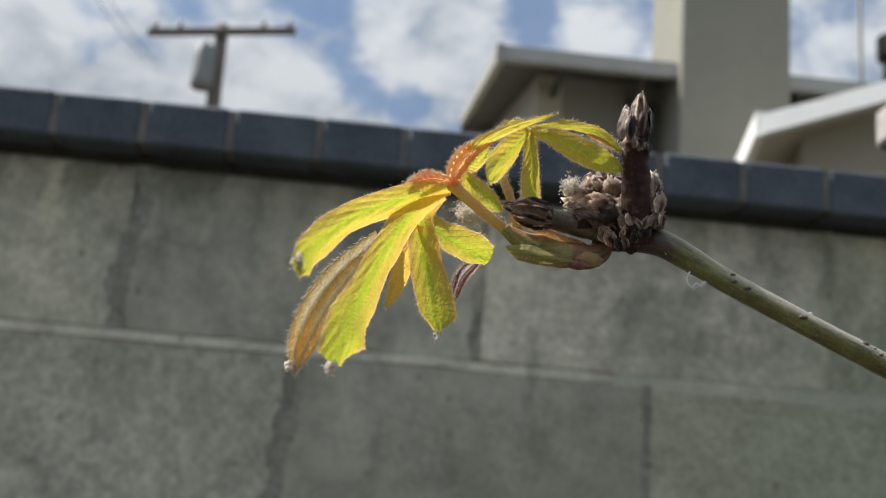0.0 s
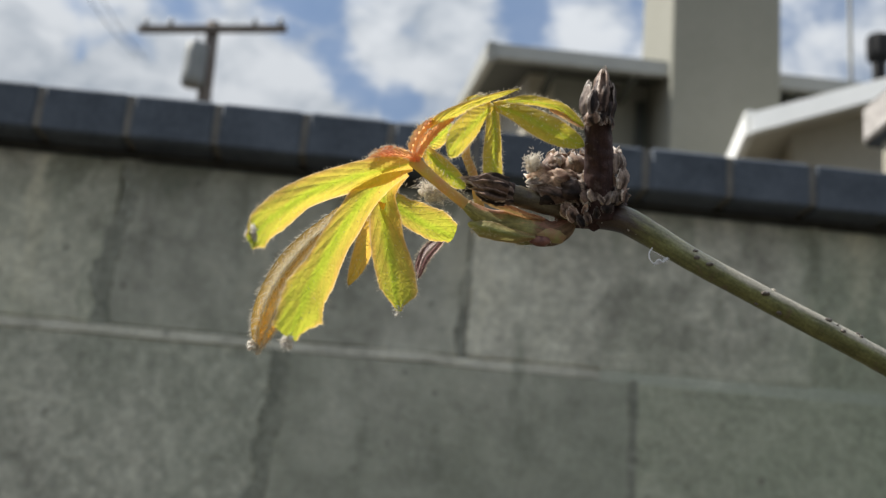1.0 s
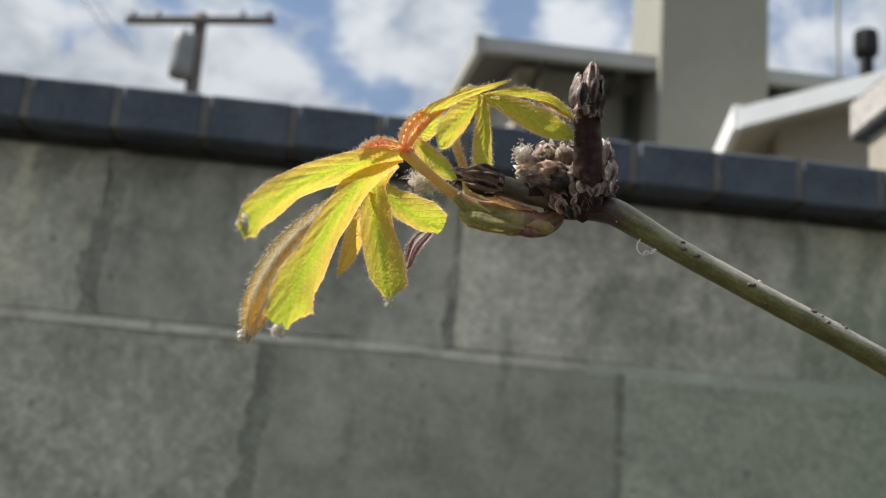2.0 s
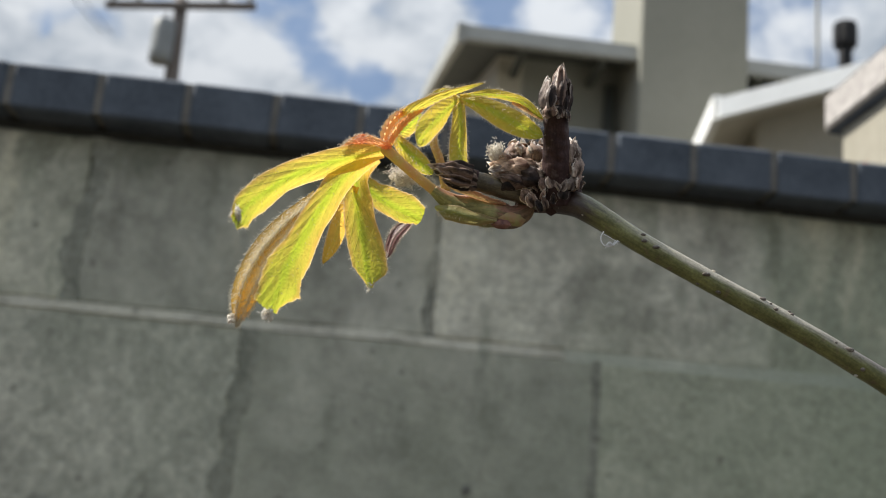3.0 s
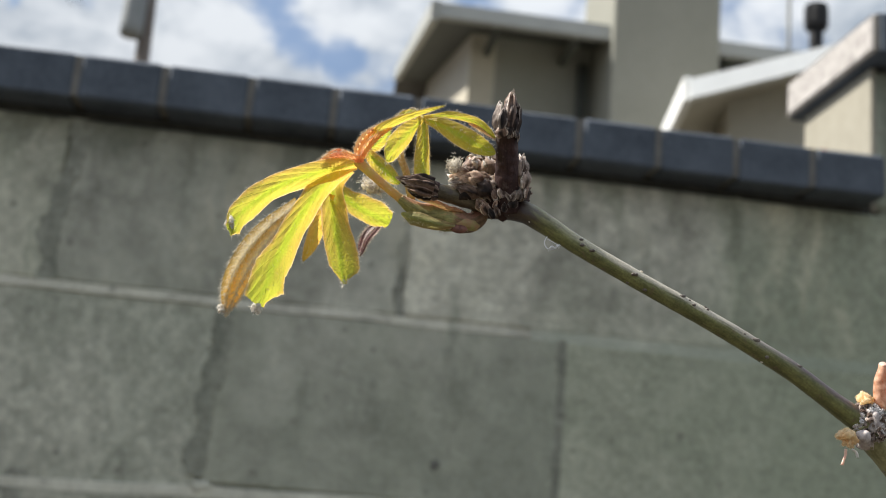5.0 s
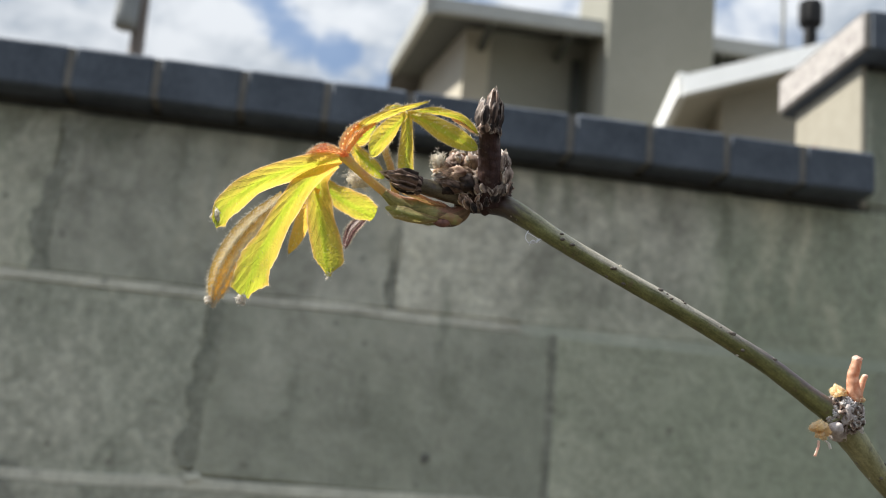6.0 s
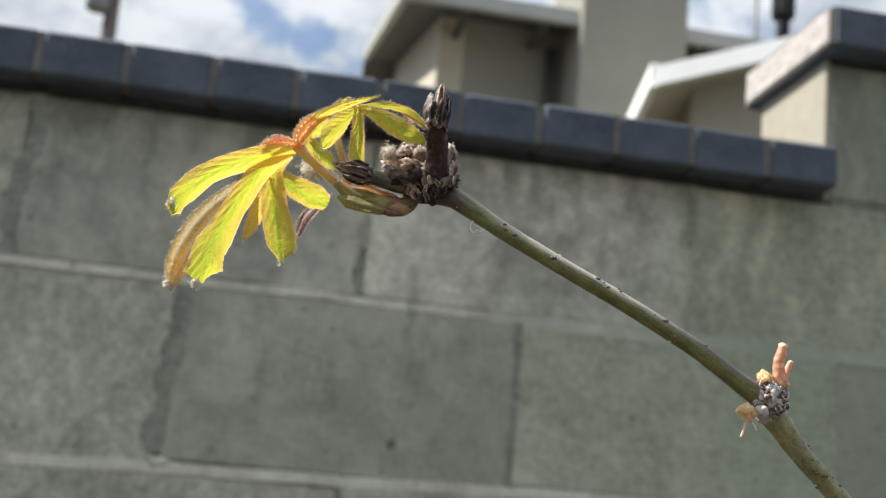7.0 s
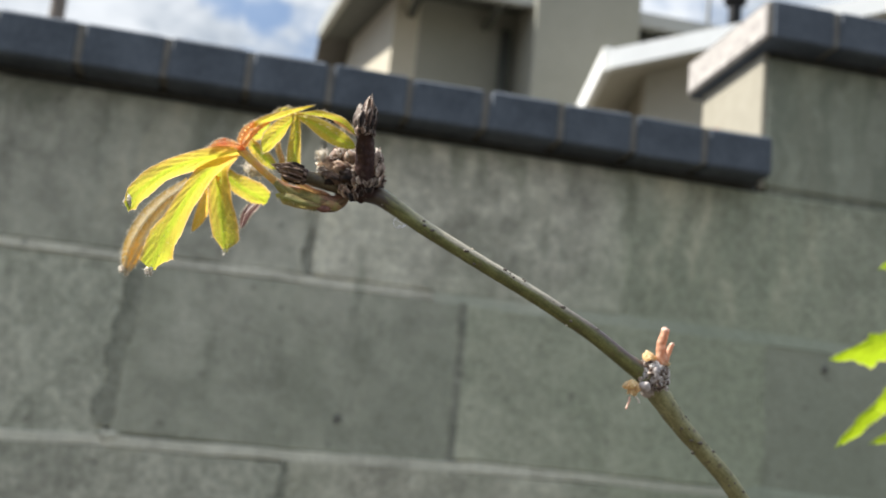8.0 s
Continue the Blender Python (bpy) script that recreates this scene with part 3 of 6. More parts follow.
def tube(points, radii, seg=14, rings=40, rough=0.0, grain=300.0, flat=1.0, bm=None):
    """A round, uneven stem along a curve; radii are spread evenly over its length. Its uv: metres along it, and the share of a turn from its back."""
    bm = bm or bmesh.new()
    uv = bm.loops.layers.uv.get("bark") or bm.loops.layers.uv.new("bark")
    path = smooth_path(points, rings)
    up, last, run = Vector((0, -1, 0.1)), None, 0.0
    for i, q in enumerate(path):
        t = (path[min(i + 1, rings - 1)] - path[max(i - 1, 0)]).normalized()
        a = t.cross(up).normalized()
        b = a.cross(t).normalized()
        r0 = lerp_list(radii, i / (rings - 1))
        ring = []
        step = (q - path[max(i - 1, 0)]).length
        for k in range(seg):
            w = 2 * math.pi * k / seg - math.pi / 2
            d = a * math.cos(w) + b * math.sin(w) * flat
            r = r0 * (1 + rough * noise.noise((q + d * r0) * grain))
            ring.append(bm.verts.new(q + d * r))
        if last:
            for k in range(seg):
                f = bm.faces.new((last[k], last[(k + 1) % seg], ring[(k + 1) % seg], ring[k]))
                for lp, c in zip(f.loops, ((run, k), (run, k + 1), (run + step, k + 1), (run + step, k))):
                    lp[uv].uv = (c[0], c[1] / seg)
        else:
            bm.faces.new(ring[::-1])
        run += step
        last = ring
    bm.faces.new(last)
    for f in bm.faces:
        f.smooth = True
    return bm


def blob(centre, size, rough=0.25, grain=300.0, sub=3, bm=None):
    """An uneven lump."""
    bm = bm or bmesh.new()
    made = bmesh.ops.create_icosphere(bm, subdivisions=sub, radius=1.0)["verts"]
    c = Vector(centre)
    for v in made:
        d = v.co.copy()
        q = Vector((d.x * size[0], d.y * size[1], d.z * size[2]))
        v.co = c + q * (1 + rough * noise.noise((c + q) * grain) + rough * 0.4 * noise.noise((c + q) * grain * 3.5))
    for f in bm.faces:
        f.smooth = True
    return bm


def spikes(roots, length, radius, rng, bm=None, bend=0.4):
    """Fine hairs: (root, way) pairs; each one a bent three-sided spike."""
    bm = bm or bmesh.new()
    for q, way in roots:
        way = (way + Vector([rng.gauss(0, bend) for _ in range(3)])).normalized()
        ln = length * rng.uniform(0.5, 1.25)
        a = way.orthogonal().normalized()
        b = way.cross(a)
        mid = q + way * ln * 0.55
        tip = mid + (way + Vector([rng.gauss(0, bend) for _ in range(3)]) * 0.7).normalized() * ln * 0.45
        r1 = [bm.verts.new(q + (a * math.cos(w) + b * math.sin(w)) * radius) for w in (0, 2.1, 4.2)]
        r2 = [bm.verts.new(mid + (a * math.cos(w) + b * math.sin(w)) * radius * 0.8) for w in (0, 2.1, 4.2)]
        v = bm.verts.new(tip)
        for k in range(3):
            j = (k + 1) % 3
            bm.faces.new((r1[k], r1[j], r2[j], r2[k]))
            bm.faces.new((r2[k], r2[j], v))
    return bm


def shell(width, cup, curl, thick, seed, point, ragged):
    """A bud scale one unit long: a cupped, creased, torn sheet, its base at the origin, pointing up, bulging to -y, its tip curling to +y."""
    bm, nu, nv = bmesh.new(), 17, 13
    uv, coords = bm.loops.layers.uv.new("blade"), {}
    grid = []
    for side in (0, 1):
        rows = []
        for i in range(nu):
            s = i / (nu - 1)
            w = width * 0.5 * (0.60 + 0.40 * math.sin(math.pi * min(0.5, s * 1.1))) * max(0.02, 1 - s ** 2.8) ** point
            row = []
            for j in range(nv):
                v = j / (nv - 1) * 2 - 1
                edge = 1 + ragged * 1.8 * noise.noise(Vector((s * 5, seed * 2.7, 4 if v > 0 else 9))) * abs(v)
                edge += ragged * 1.1 * noise.noise(Vector((s * 15, seed * 1.9, 2 if v > 0 else 7))) * v * v
                x = v * w * edge
                y = -cup * width * 0.5 * (1 - v * v) * math.sin(math.pi * (0.22 + 0.6 * s)) + curl * s ** 3 - 0.16 * ragged / 0.15 * abs(v) ** 3 * s
                y += ragged * 0.8 * noise.noise(Vector((s * 2.4, v * 1.4, seed * 7.1))) + ragged * 0.34 * noise.noise(Vector((s * 5.5, v * 4.5, seed * 3.3)))
                y += 0.028 * math.sin(v * (5 + seed % 3) + seed * 1.7) * min(1.0, s * 2.5)
                z = s - abs(curl) * 0.35 * s ** 3 + ragged * 1.6 * s * s * noise.noise(Vector((v * 2.6, seed * 3.7, 1))) + ragged * 0.9 * s ** 4 * noise.noise(Vector((v * 9.0, seed * 2.2, 5)))
                row.append(bm.verts.new(Vector((x, y + (thick if side else 0.0), z))))
                coords[row[-1]] = (s, j / (nv - 1))
            rows.append(row)
        grid.append(rows)
        for i in range(nu - 1):
            for j in range(nv - 1):
                f = (rows[i][j], rows[i][j + 1], rows[i + 1][j + 1], rows[i + 1][j])
                bm.faces.new(f if not side else f[::-1])
    for i in range(nu - 1):
        for j in (0, nv - 1):
            bm.faces.new((grid[0][i][j], grid[0][i + 1][j], grid[1][i + 1][j], grid[1][i][j]))
    for f in bm.faces:
        f.smooth = True
        for lp in f.loops:
            lp[uv].uv = coords[lp.vert]
    return bm


def aim(at, way, out, scale=1.0):
    """A pose with local z along way and local -y towards out."""
    z = Vector(way).normalized()
    y = -(Vector(out) - z * Vector(out).dot(z)).normalized()
    x = y.cross(z)
    m = Matrix((x, y, z)).transposed().to_4x4()
    return Matrix.Translation(at) @ m @ Matrix.Scale(scale, 4)


def blade_profile(s, base, peak, blunt):
    """Half width along a blade: base at its foot, 1 at the peak, then rounding to the tip (blunt: 2 elliptic, more is squarer)."""
    rise = base + (1 - base) * math.sin(math.pi / 2 * min(1.0, s / peak)) ** 1.3
    fall = 1.0 if s <= peak else max(0.0, 1 - ((s - peak) / (1 - peak)) ** blunt) ** 0.62
    return rise * fall


def spread(values, s):
    """A smooth value at s (0 to 1) of a list spread evenly."""
    x = s * (len(values) - 1)
    k = min(int(x), len(values) - 2)
    f = x - k
    return values[k] + (values[k + 1] - values[k]) * f * f * (3 - 2 * f)


def leaflet(name, mid, half, parent, mat, turn=0.0, fold=0.25, base=0.2, peak=0.6, blunt=2.0, left=1.0, right=1.0, wave=0.00005, curl=0.0,
            hairs=None, label="", seed=0, nu=56, nv=21, teeth=0.03, facing=(0.30, -0.80, -0.52), pleats=0, silky=0.08, sides=None, puff=0.00013, tip=0.0):
    """A leaf blade along its midrib: half is its greatest half width, turn its twist, fold how far its sides bend back.
    sides: half widths of its two sides along the midrib; puff: how far it swells between its veins; tip: how far its blunt end rounds out."""
    bm = bmesh.new()
    uv = bm.loops.layers.uv.new("blade")
    if pleats > 2:
        nv = 35
    path = smooth_path(mid, nu)
    rows, coords = [], {}
    for i, q in enumerate(path):
        s = i / (nu - 1)
        t = (path[min(i + 1, nu - 1)] - path[max(i - 1, 0)]).normalized()
        n = Vector(facing)
        n = (n - t * n.dot(t)).normalized()
        c = t.cross(n)
        tw = turn if not isinstance(turn, tuple) else turn[0] + (turn[1] - turn[0]) * s
        rot = Matrix.Rotation(radians(tw), 3, t)
        c, n = rot @ c, rot @ n
        row = []
        for j in range(nv):
            v = j / (nv - 1) * 2 - 1
            if sides:
                w = spread(sides[0] if v < 0 else sides[1], s)
            else:
                w = half * max(0.035, blade_profile(s, base, peak, blunt)) * (left if v < 0 else right)
            sign = 1 if v > 0 else -1
            jag = 1.0
            if s > 0.3:
                jag += teeth * noise.noise(Vector((s * 26, 5.0 * sign, seed))) * abs(v)
            if pleats == 0 and s > 0.55:
                saw = (s * 17 + 0.37 * seed + (0.5 if v > 0 else 0.0)) % 1.0
                jag += (0.13 * (s - 0.55) / 0.45) * (saw - 0.4) * v * v
            x = v * w * jag
            dz = -abs(v) ** 1.4 * w * fold
            dz += wave * math.sin((s - 0.22 * abs(v)) * 60) * (1 - abs(v) * 0.3) * min(1, abs(v) * 4) * min(1, s * 4)
            dz += 0.0004 * noise.noise(Vector((s * 4 + seed * 3.3, v * 1.5, seed))) * min(1, abs(v) * 3)
            if pleats:
                dz += (0.22 if half < 0.002 else 0.34) * w * math.cos(v * math.pi * pleats)
            else:
                between_veins = abs(math.sin(math.pi * VEINS * (s - VEIN_LEAN * abs(v))))
                dz += puff * math.sqrt(between_veins) * min(1.0, abs(v) * 5) * min(1.0, (1 - abs(v)) * 4 + 0.2) * min(1.0, s * 5)
                dz += puff * 0.9 * noise.noise(Vector((s * 30, v * 9, seed * 5.0)))
            dz += -curl * w * max(0, s - 0.75) * 4 * abs(v)
            end = tip * (1 - v * v) + tip * 0.42 * noise.noise(Vector((v * 6.5, seed, 2.0))) if tip and s > 0.85 else 0.0
            place_ = q + c * x + n * dz + t * end * ((s - 0.85) / 0.15 if s > 0.85 else 0.0)
            vert = bm.verts.new(place_)
            coords[vert] = (s, j / (nv - 1))
            row.append(vert)
            if hairs is not None and s > 0.03:
                if j in (0, nv - 1):
                    thick = 0.5 + noise.noise(Vector((s * 9, sign * 3.0, seed * 1.7)))
                    for _ in range(int(3.2 * max(0.0, thick) + random.random())):
                        hairs.append((place_ + t * half * random.uniform(-0.1, 0.1), c * sign * 0.8 + t * 0.4 + n * random.uniform(-0.5, 0.5)))
                else:
                    for _ in range(int(silky + random.random())):
                        hairs.append((place_ + c * random.uniform(-0.07, 0.07) * w + t * half * random.uniform(-0.2, 0.2), n * 0.5 + c * random.uniform(-1, 1) + t * 0.7))
        rows.append(row)
    for i in range(nu - 1):
        for j in range(nv - 1):
            f = bm.faces.new((rows[i][j], rows[i][j + 1], rows[i + 1][j + 1], rows[i + 1][j]))
            f.smooth = True
            for lp in f.loops:
                lp[uv].uv = coords[lp.vert]
    return part(name, bm, mat, parent, label)


def wavy_strip(length, width, thick, seed, upright, rough=0.3, cells=40):
    """A strip of smeared mortar with uneven edges, lying in the xz plane and facing -y."""
    bm = bmesh.new()
    front, back = [], []
    for i in range(cells + 1):
        s = (i / cells - 0.5) * length
        drift = noise.noise(Vector((s * 9, seed, 0))) * width * rough * 1.2
        a = width * 0.5 * (1 + rough * noise.noise(Vector((s * 34, seed, 3))) + rough * noise.noise(Vector((s * 11, seed, 6))))
        b = width * 0.5 * (1 + rough * noise.noise(Vector((s * 34, seed, 9))) + rough * noise.noise(Vector((s * 11, seed, 12))))
        fray = width * rough * 0.35
        a += fray * noise.noise(Vector((s * 130, seed, 15)))
        b += fray * noise.noise(Vector((s * 130, seed, 21)))
        for row, y, k in ((front, -thick, 0.75), (back, 0.004, 1.0)):
            pts = (Vector((s, y, drift - a * k)), Vector((s, y, drift + b * k)))
            row.append([bm.verts.new(Vector((q.z, q.y, q.x)) if upright else q) for q in pts])
    for i in range(cells):
        for quad in ((front[i][0], front[i + 1][0], front[i + 1][1], front[i][1]), (front[i][0], back[i][0], back[i + 1][0], front[i + 1][0]), (front[i][1], front[i + 1][1], back[i + 1][1], back[i][1])):
            bm.faces.new(quad)
    bmesh.ops.recalc_face_normals(bm, faces=bm.faces)
    return bm


# ---- the ground
bm = bmesh.new()
bmesh.ops.create_grid(bm, x_segments=60, y_segments=60, size=400.0)
for v in bm.verts:
    v.co.z = 0.02 * noise.noise(v.co * 0.4)
tagged(part("ground", bm, M_SOIL), "bare brown garden soil under the wall", "ground", kind="structure")

# ---- the block wall: courses of 0.2 m, blocks of 0.4 m
WY = 1.222           # its front
STEP_X = 0.592       # where it steps up
LEFT_X, RIGHT_X = -2.6, 3.4
wall = part("wall_garden", boxed(LEFT_X, RIGHT_X, WY + 0.008, WY + 0.18, 0.0, 1.596), M_HEAD)
tagged(wall, "weathered grey concrete block garden wall with stained joints", "wall", kind="structure")
rise = part("wall_raised", boxed(STEP_X + 0.004, RIGHT_X, WY + 0.007, WY + 0.18, 1.6, 1.787), M_HEAD)
tagged(rise, "raised end of the grey block wall, cream on its side", "wall", kind="structure")

# an unseen plain wall, added across the garden to block low sky light
sky_block = part("wall_sky_block", boxed(-7.0, 7.0, -4.8, -4.6, 0.0, 2.4), M_SIDING)
tagged(sky_block, "unseen plain taupe wall, added to block low sky light", "wall", kind="structure")

# ---- the house behind: eaves along the wall, gable end on its left
A_EAVE_Y, A_EAVE_Z, A_LEFT, A_RIGHT, A_SLOPE = 7.5, 4.80, 0.565, 6.2, 0.27
A_FRONT, A_SIDE, A_BACK = 8.0, 0.919, 15.0
house = thing("house", "taupe painted house with grey eaves and a big plastered chimney", "house", (3, 10, 0))
H = Matrix.Translation((-3, -10, 0))
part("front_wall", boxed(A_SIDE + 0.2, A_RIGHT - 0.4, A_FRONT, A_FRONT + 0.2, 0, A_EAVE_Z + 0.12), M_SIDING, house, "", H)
bm = bmesh.new()
ridge = (A_FRONT + A_BACK) / 2
prof = [(A_FRONT, 0), (A_BACK, 0), (A_BACK, A_EAVE_Z + 0.1), (ridge, A_EAVE_Z + 0.1 + A_SLOPE * (ridge - A_FRONT)), (A_FRONT, A_EAVE_Z + 0.1)]
va = [bm.verts.new((A_SIDE, y, z)) for y, z in prof]
vb = [bm.verts.new((A_SIDE + 0.2, y, z)) for y, z in prof]
bm.faces.new(va[::-1]), bm.faces.new(vb)
for k in range(5):
    bm.faces.new((va[k], va[(k + 1) % 5], vb[(k + 1) % 5], vb[k]))
part("gable_wall", bm, M_CREAM, house, "cream gable wall with sunlight put into its colour", H)


def slab(p0, p1, p2, p3, thick, flare=0.0):
    """A sloping slab from its four upper corners; flare: how far its lower front edge stands out."""
    bm = bmesh.new()
    up = [bm.verts.new(p) for p in (p0, p1, p2, p3)]
    dn = [bm.verts.new(Vector(p) - Vector((0, 0, thick))) for p in (p0, p1, p2, p3)]
    for v in dn[:2]:
        v.co.y -= flare
    bm.faces.new(up), bm.faces.new(dn[::-1])
    for k in range(4):
        bm.faces.new((up[k], dn[k], dn[(k + 1) % 4], up[(k + 1) % 4]))
    return bm


rz = A_EAVE_Z + A_SLOPE * (ridge - A_EAVE_Y)
by = 2 * ridge - A_EAVE_Y
part("roof", slab((A_LEFT, A_EAVE_Y, A_EAVE_Z + 0.03), (A_RIGHT, A_EAVE_Y, A_EAVE_Z + 0.03), (A_RIGHT, ridge, rz + 0.03), (A_LEFT, ridge, rz + 0.03), 0.05), M_ROOF, house, "dark shingle roof", H)
part("roof", slab((A_LEFT, ridge, rz + 0.03), (A_RIGHT, ridge, rz + 0.03), (A_RIGHT, by, A_EAVE_Z + 0.03), (A_LEFT, by, A_EAVE_Z + 0.03), 0.05), M_ROOF, house, "dark shingle roof", H)
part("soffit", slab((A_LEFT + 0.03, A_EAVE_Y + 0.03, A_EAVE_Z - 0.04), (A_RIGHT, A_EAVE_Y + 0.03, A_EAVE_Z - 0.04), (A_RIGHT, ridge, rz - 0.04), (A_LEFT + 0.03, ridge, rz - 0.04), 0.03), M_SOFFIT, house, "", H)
part("gutter", slab((A_LEFT, A_EAVE_Y - 0.02, A_EAVE_Z + 0.035), (A_RIGHT, A_EAVE_Y - 0.02, A_EAVE_Z + 0.035), (A_RIGHT, A_EAVE_Y + 0.02, A_EAVE_Z + 0.035), (A_LEFT, A_EAVE_Y + 0.02, A_EAVE_Z + 0.035), 0.125, 0.03), M_GUTTER, house, "grey painted gutter board", H)
part("bargeboard", slab((A_LEFT - 0.03, A_EAVE_Y - 0.05, A_EAVE_Z + 0.03), (A_LEFT + 0.03, A_EAVE_Y - 0.05, A_EAVE_Z + 0.03), (A_LEFT + 0.03, ridge, rz + 0.04), (A_LEFT - 0.03, ridge, rz + 0.04), 0.15), M_GUTTER, house, "", H)
for i in range(9):
    x = A_SIDE + 0.1 + i * 0.6
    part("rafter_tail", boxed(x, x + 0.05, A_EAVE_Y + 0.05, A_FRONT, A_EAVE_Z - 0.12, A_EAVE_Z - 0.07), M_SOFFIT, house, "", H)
# the chimney stands before the eaves
CH_X0, CH_X1, CH_Y0, CH_Y1 = 1.89, 2.71, 7.40, 8.32
chim = part("chimney", boxed(CH_X0, CH_X1, CH_Y0, CH_Y1, 0, 7.4, bevel=0.012), M_SIDING, house, "tall plain plastered chimney", H)
part("chimney_cap", boxed(CH_X0 - 0.06, CH_X1 + 0.06, CH_Y0 - 0.06, CH_Y1 + 0.06, 7.4, 7.52, bevel=0.015), M_SIDING, chim)
# a dark upright tube in the corner by the chimney
part("corner_tube", tube([(CH_X0 - 0.09, A_FRONT - 0.06, 0.0), (CH_X0 - 0.09, A_FRONT - 0.06, 2.4), (CH_X0 - 0.09, A_FRONT - 0.06, A_EAVE_Z - 0.12)], [0.04, 0.04, 0.04], 12, 6), M_SOFFIT, house, "dark upright tube by the chimney", H)
# flue with its cap, and a mast
flue = part("flue", tube([(4.47, 9.5, 5.2), (4.47, 9.5, 5.7), (4.47, 9.5, 6.12)], [0.065, 0.065, 0.065], 16, 6), M_BLACK, house, "black metal flue pipe", H)
part("flue_cap", tube([(4.47, 9.5, 6.06), (4.47, 9.5, 6.1), (4.47, 9.5, 6.28), (4.47, 9.5, 6.32)], [0.09, 0.115, 0.115, 0.10], 16, 8), M_BLACK, flue)
part("mast", tube([(4.19, 9.5, 5.3), (4.19, 9.5, 7.0), (4.19, 9.5, 9.0)], [0.02, 0.02, 0.016], 8, 6), M_GUTTER, house, "thin grey mast", H)

# ---- the lower house in front of it, turned a little
BR = 10.0
lodge = thing("outbuilding", "cream outbuilding with a white painted roof edge", "outbuilding", (1.842, 5.5, 0))
lodge.rotation_euler = (0, 0, radians(-BR))
BZ, BS = 3.611, 0.326     # roof corner's height, slope of the front roof edge
B_W = 4.2
part("side_wall", boxed(0.27, 0.42, 0.502, 5.4, 0, BZ + 0.03), M_SMOOTHCREAM, lodge)
bm = bmesh.new()
prof = [(0.27, 0), (B_W - 0.27, 0), (B_W - 0.27, BZ - 0.052 + BS * 0.27), (B_W / 2, BZ - 0.052 + BS * B_W / 2), (0.27, BZ - 0.052 + BS * 0.27)]
va = [bm.verts.new((x, 0.35, z)) for x, z in prof]
vb = [bm.verts.new((x, 0.5, z)) for x, z in prof]
bm.faces.new(va), bm.faces.new(vb[::-1])
for k in range(5):
    bm.faces.new((va[k], vb[k], vb[(k + 1) % 5], va[(k + 1) % 5]))
part("gable_wall", bm, M_SHADEDWALL, lodge)
mid_z = BZ + BS * B_W / 2
# left half in the gable's pale tone, right half in painted eave shade
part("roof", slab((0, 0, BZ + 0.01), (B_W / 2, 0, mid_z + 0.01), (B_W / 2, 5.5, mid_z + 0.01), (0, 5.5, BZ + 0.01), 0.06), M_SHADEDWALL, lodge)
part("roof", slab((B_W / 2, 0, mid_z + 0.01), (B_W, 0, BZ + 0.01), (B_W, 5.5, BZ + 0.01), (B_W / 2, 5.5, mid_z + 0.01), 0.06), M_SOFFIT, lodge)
part("bargeboard", slab((-0.02, -0.03, BZ + 0.0), (B_W / 2, -0.03, mid_z + 0.02), (B_W / 2, 0.0, mid_z + 0.02), (-0.02, 0.0, BZ + 0.0), 0.125, 0.034), M_WHITE, lodge, "white painted board along the roof edge")
part("bargeboard", slab((B_W / 2, -0.03, mid_z + 0.02), (B_W + 0.02, -0.03, BZ), (B_W + 0.02, 0.0, BZ), (B_W / 2, 0.0, mid_z + 0.02), 0.125, 0.034), M_WHITE, lodge)
part("eave_board", boxed(-0.05, -0.002, -0.02, 5.5, BZ - 0.125, BZ + 0.02, bevel=0.006), M_WHITE, lodge, "white painted eave board")

# ---- the utility pole
pole = thing("utility_pole", "weathered wooden utility pole with a crossarm and a transformer", "utility pole", (-3.3, 18, 0))
P = Matrix.Translation((3.3, -18, 0))
part("post", tube([(-3.15, 18, 0), (-3.3, 18, 6), (-3.37, 18, 9.75)], [0.17, 0.14, 0.11], 12, 8), M_POLE, pole, "", P)
arm = boxed(-1.32, 1.32, -0.05, 0.05, -0.06, 0.06, bevel=0.01)
part("crossarm", arm, M_POLE, pole, "", P @ pose(-3.36, 17.88, 9.58, 0, -1.5, -11))
for x in (-1.2, -0.75, 0.75, 1.2):
    part("insulator", tube([(x, 0, 0.06), (x, 0, 0.12), (x, 0, 0.2)], [0.03, 0.05, 0.03], 10, 5), M_TANK, pole, "", P @ pose(-3.36, 17.88, 9.58, 0, -1.5, -11))
tank = part("transformer", tube([(-3.56, 17.85, 8.50), (-3.56, 17.85, 8.54), (-3.56, 17.85, 9.18), (-3.56, 17.85, 9.24)], [0.15, 0.19, 0.19, 0.16], 18, 8), M_TANK, pole, "grey transformer can", P)
part("bushing", tube([(-3.56, 17.85, 9.24), (-3.56, 17.85, 9.4)], [0.035, 0.02], 8, 4), M_POLE, tank)
for k in (0, 1):
    part("cable", tube([(-3.6 + 0.16 * k, 10.9, 6.75), (-5.6 + 0.22 * k, 20.0, 10.3), (-11.3 + 0.4 * k, 45.0, 20.6)], [0.004, 0.008, 0.018], 6, 24), M_BLACK, pole, "", P)


# ---- the branch: everything that moves with it
random.seed(5)
branch = thing("branch", "budding twig with young yellow-green leaves and dry bud scales", "branch", (0.42, 0.30, 0.0))
B = Matrix.Translation((-0.42, -0.30, 0.0))
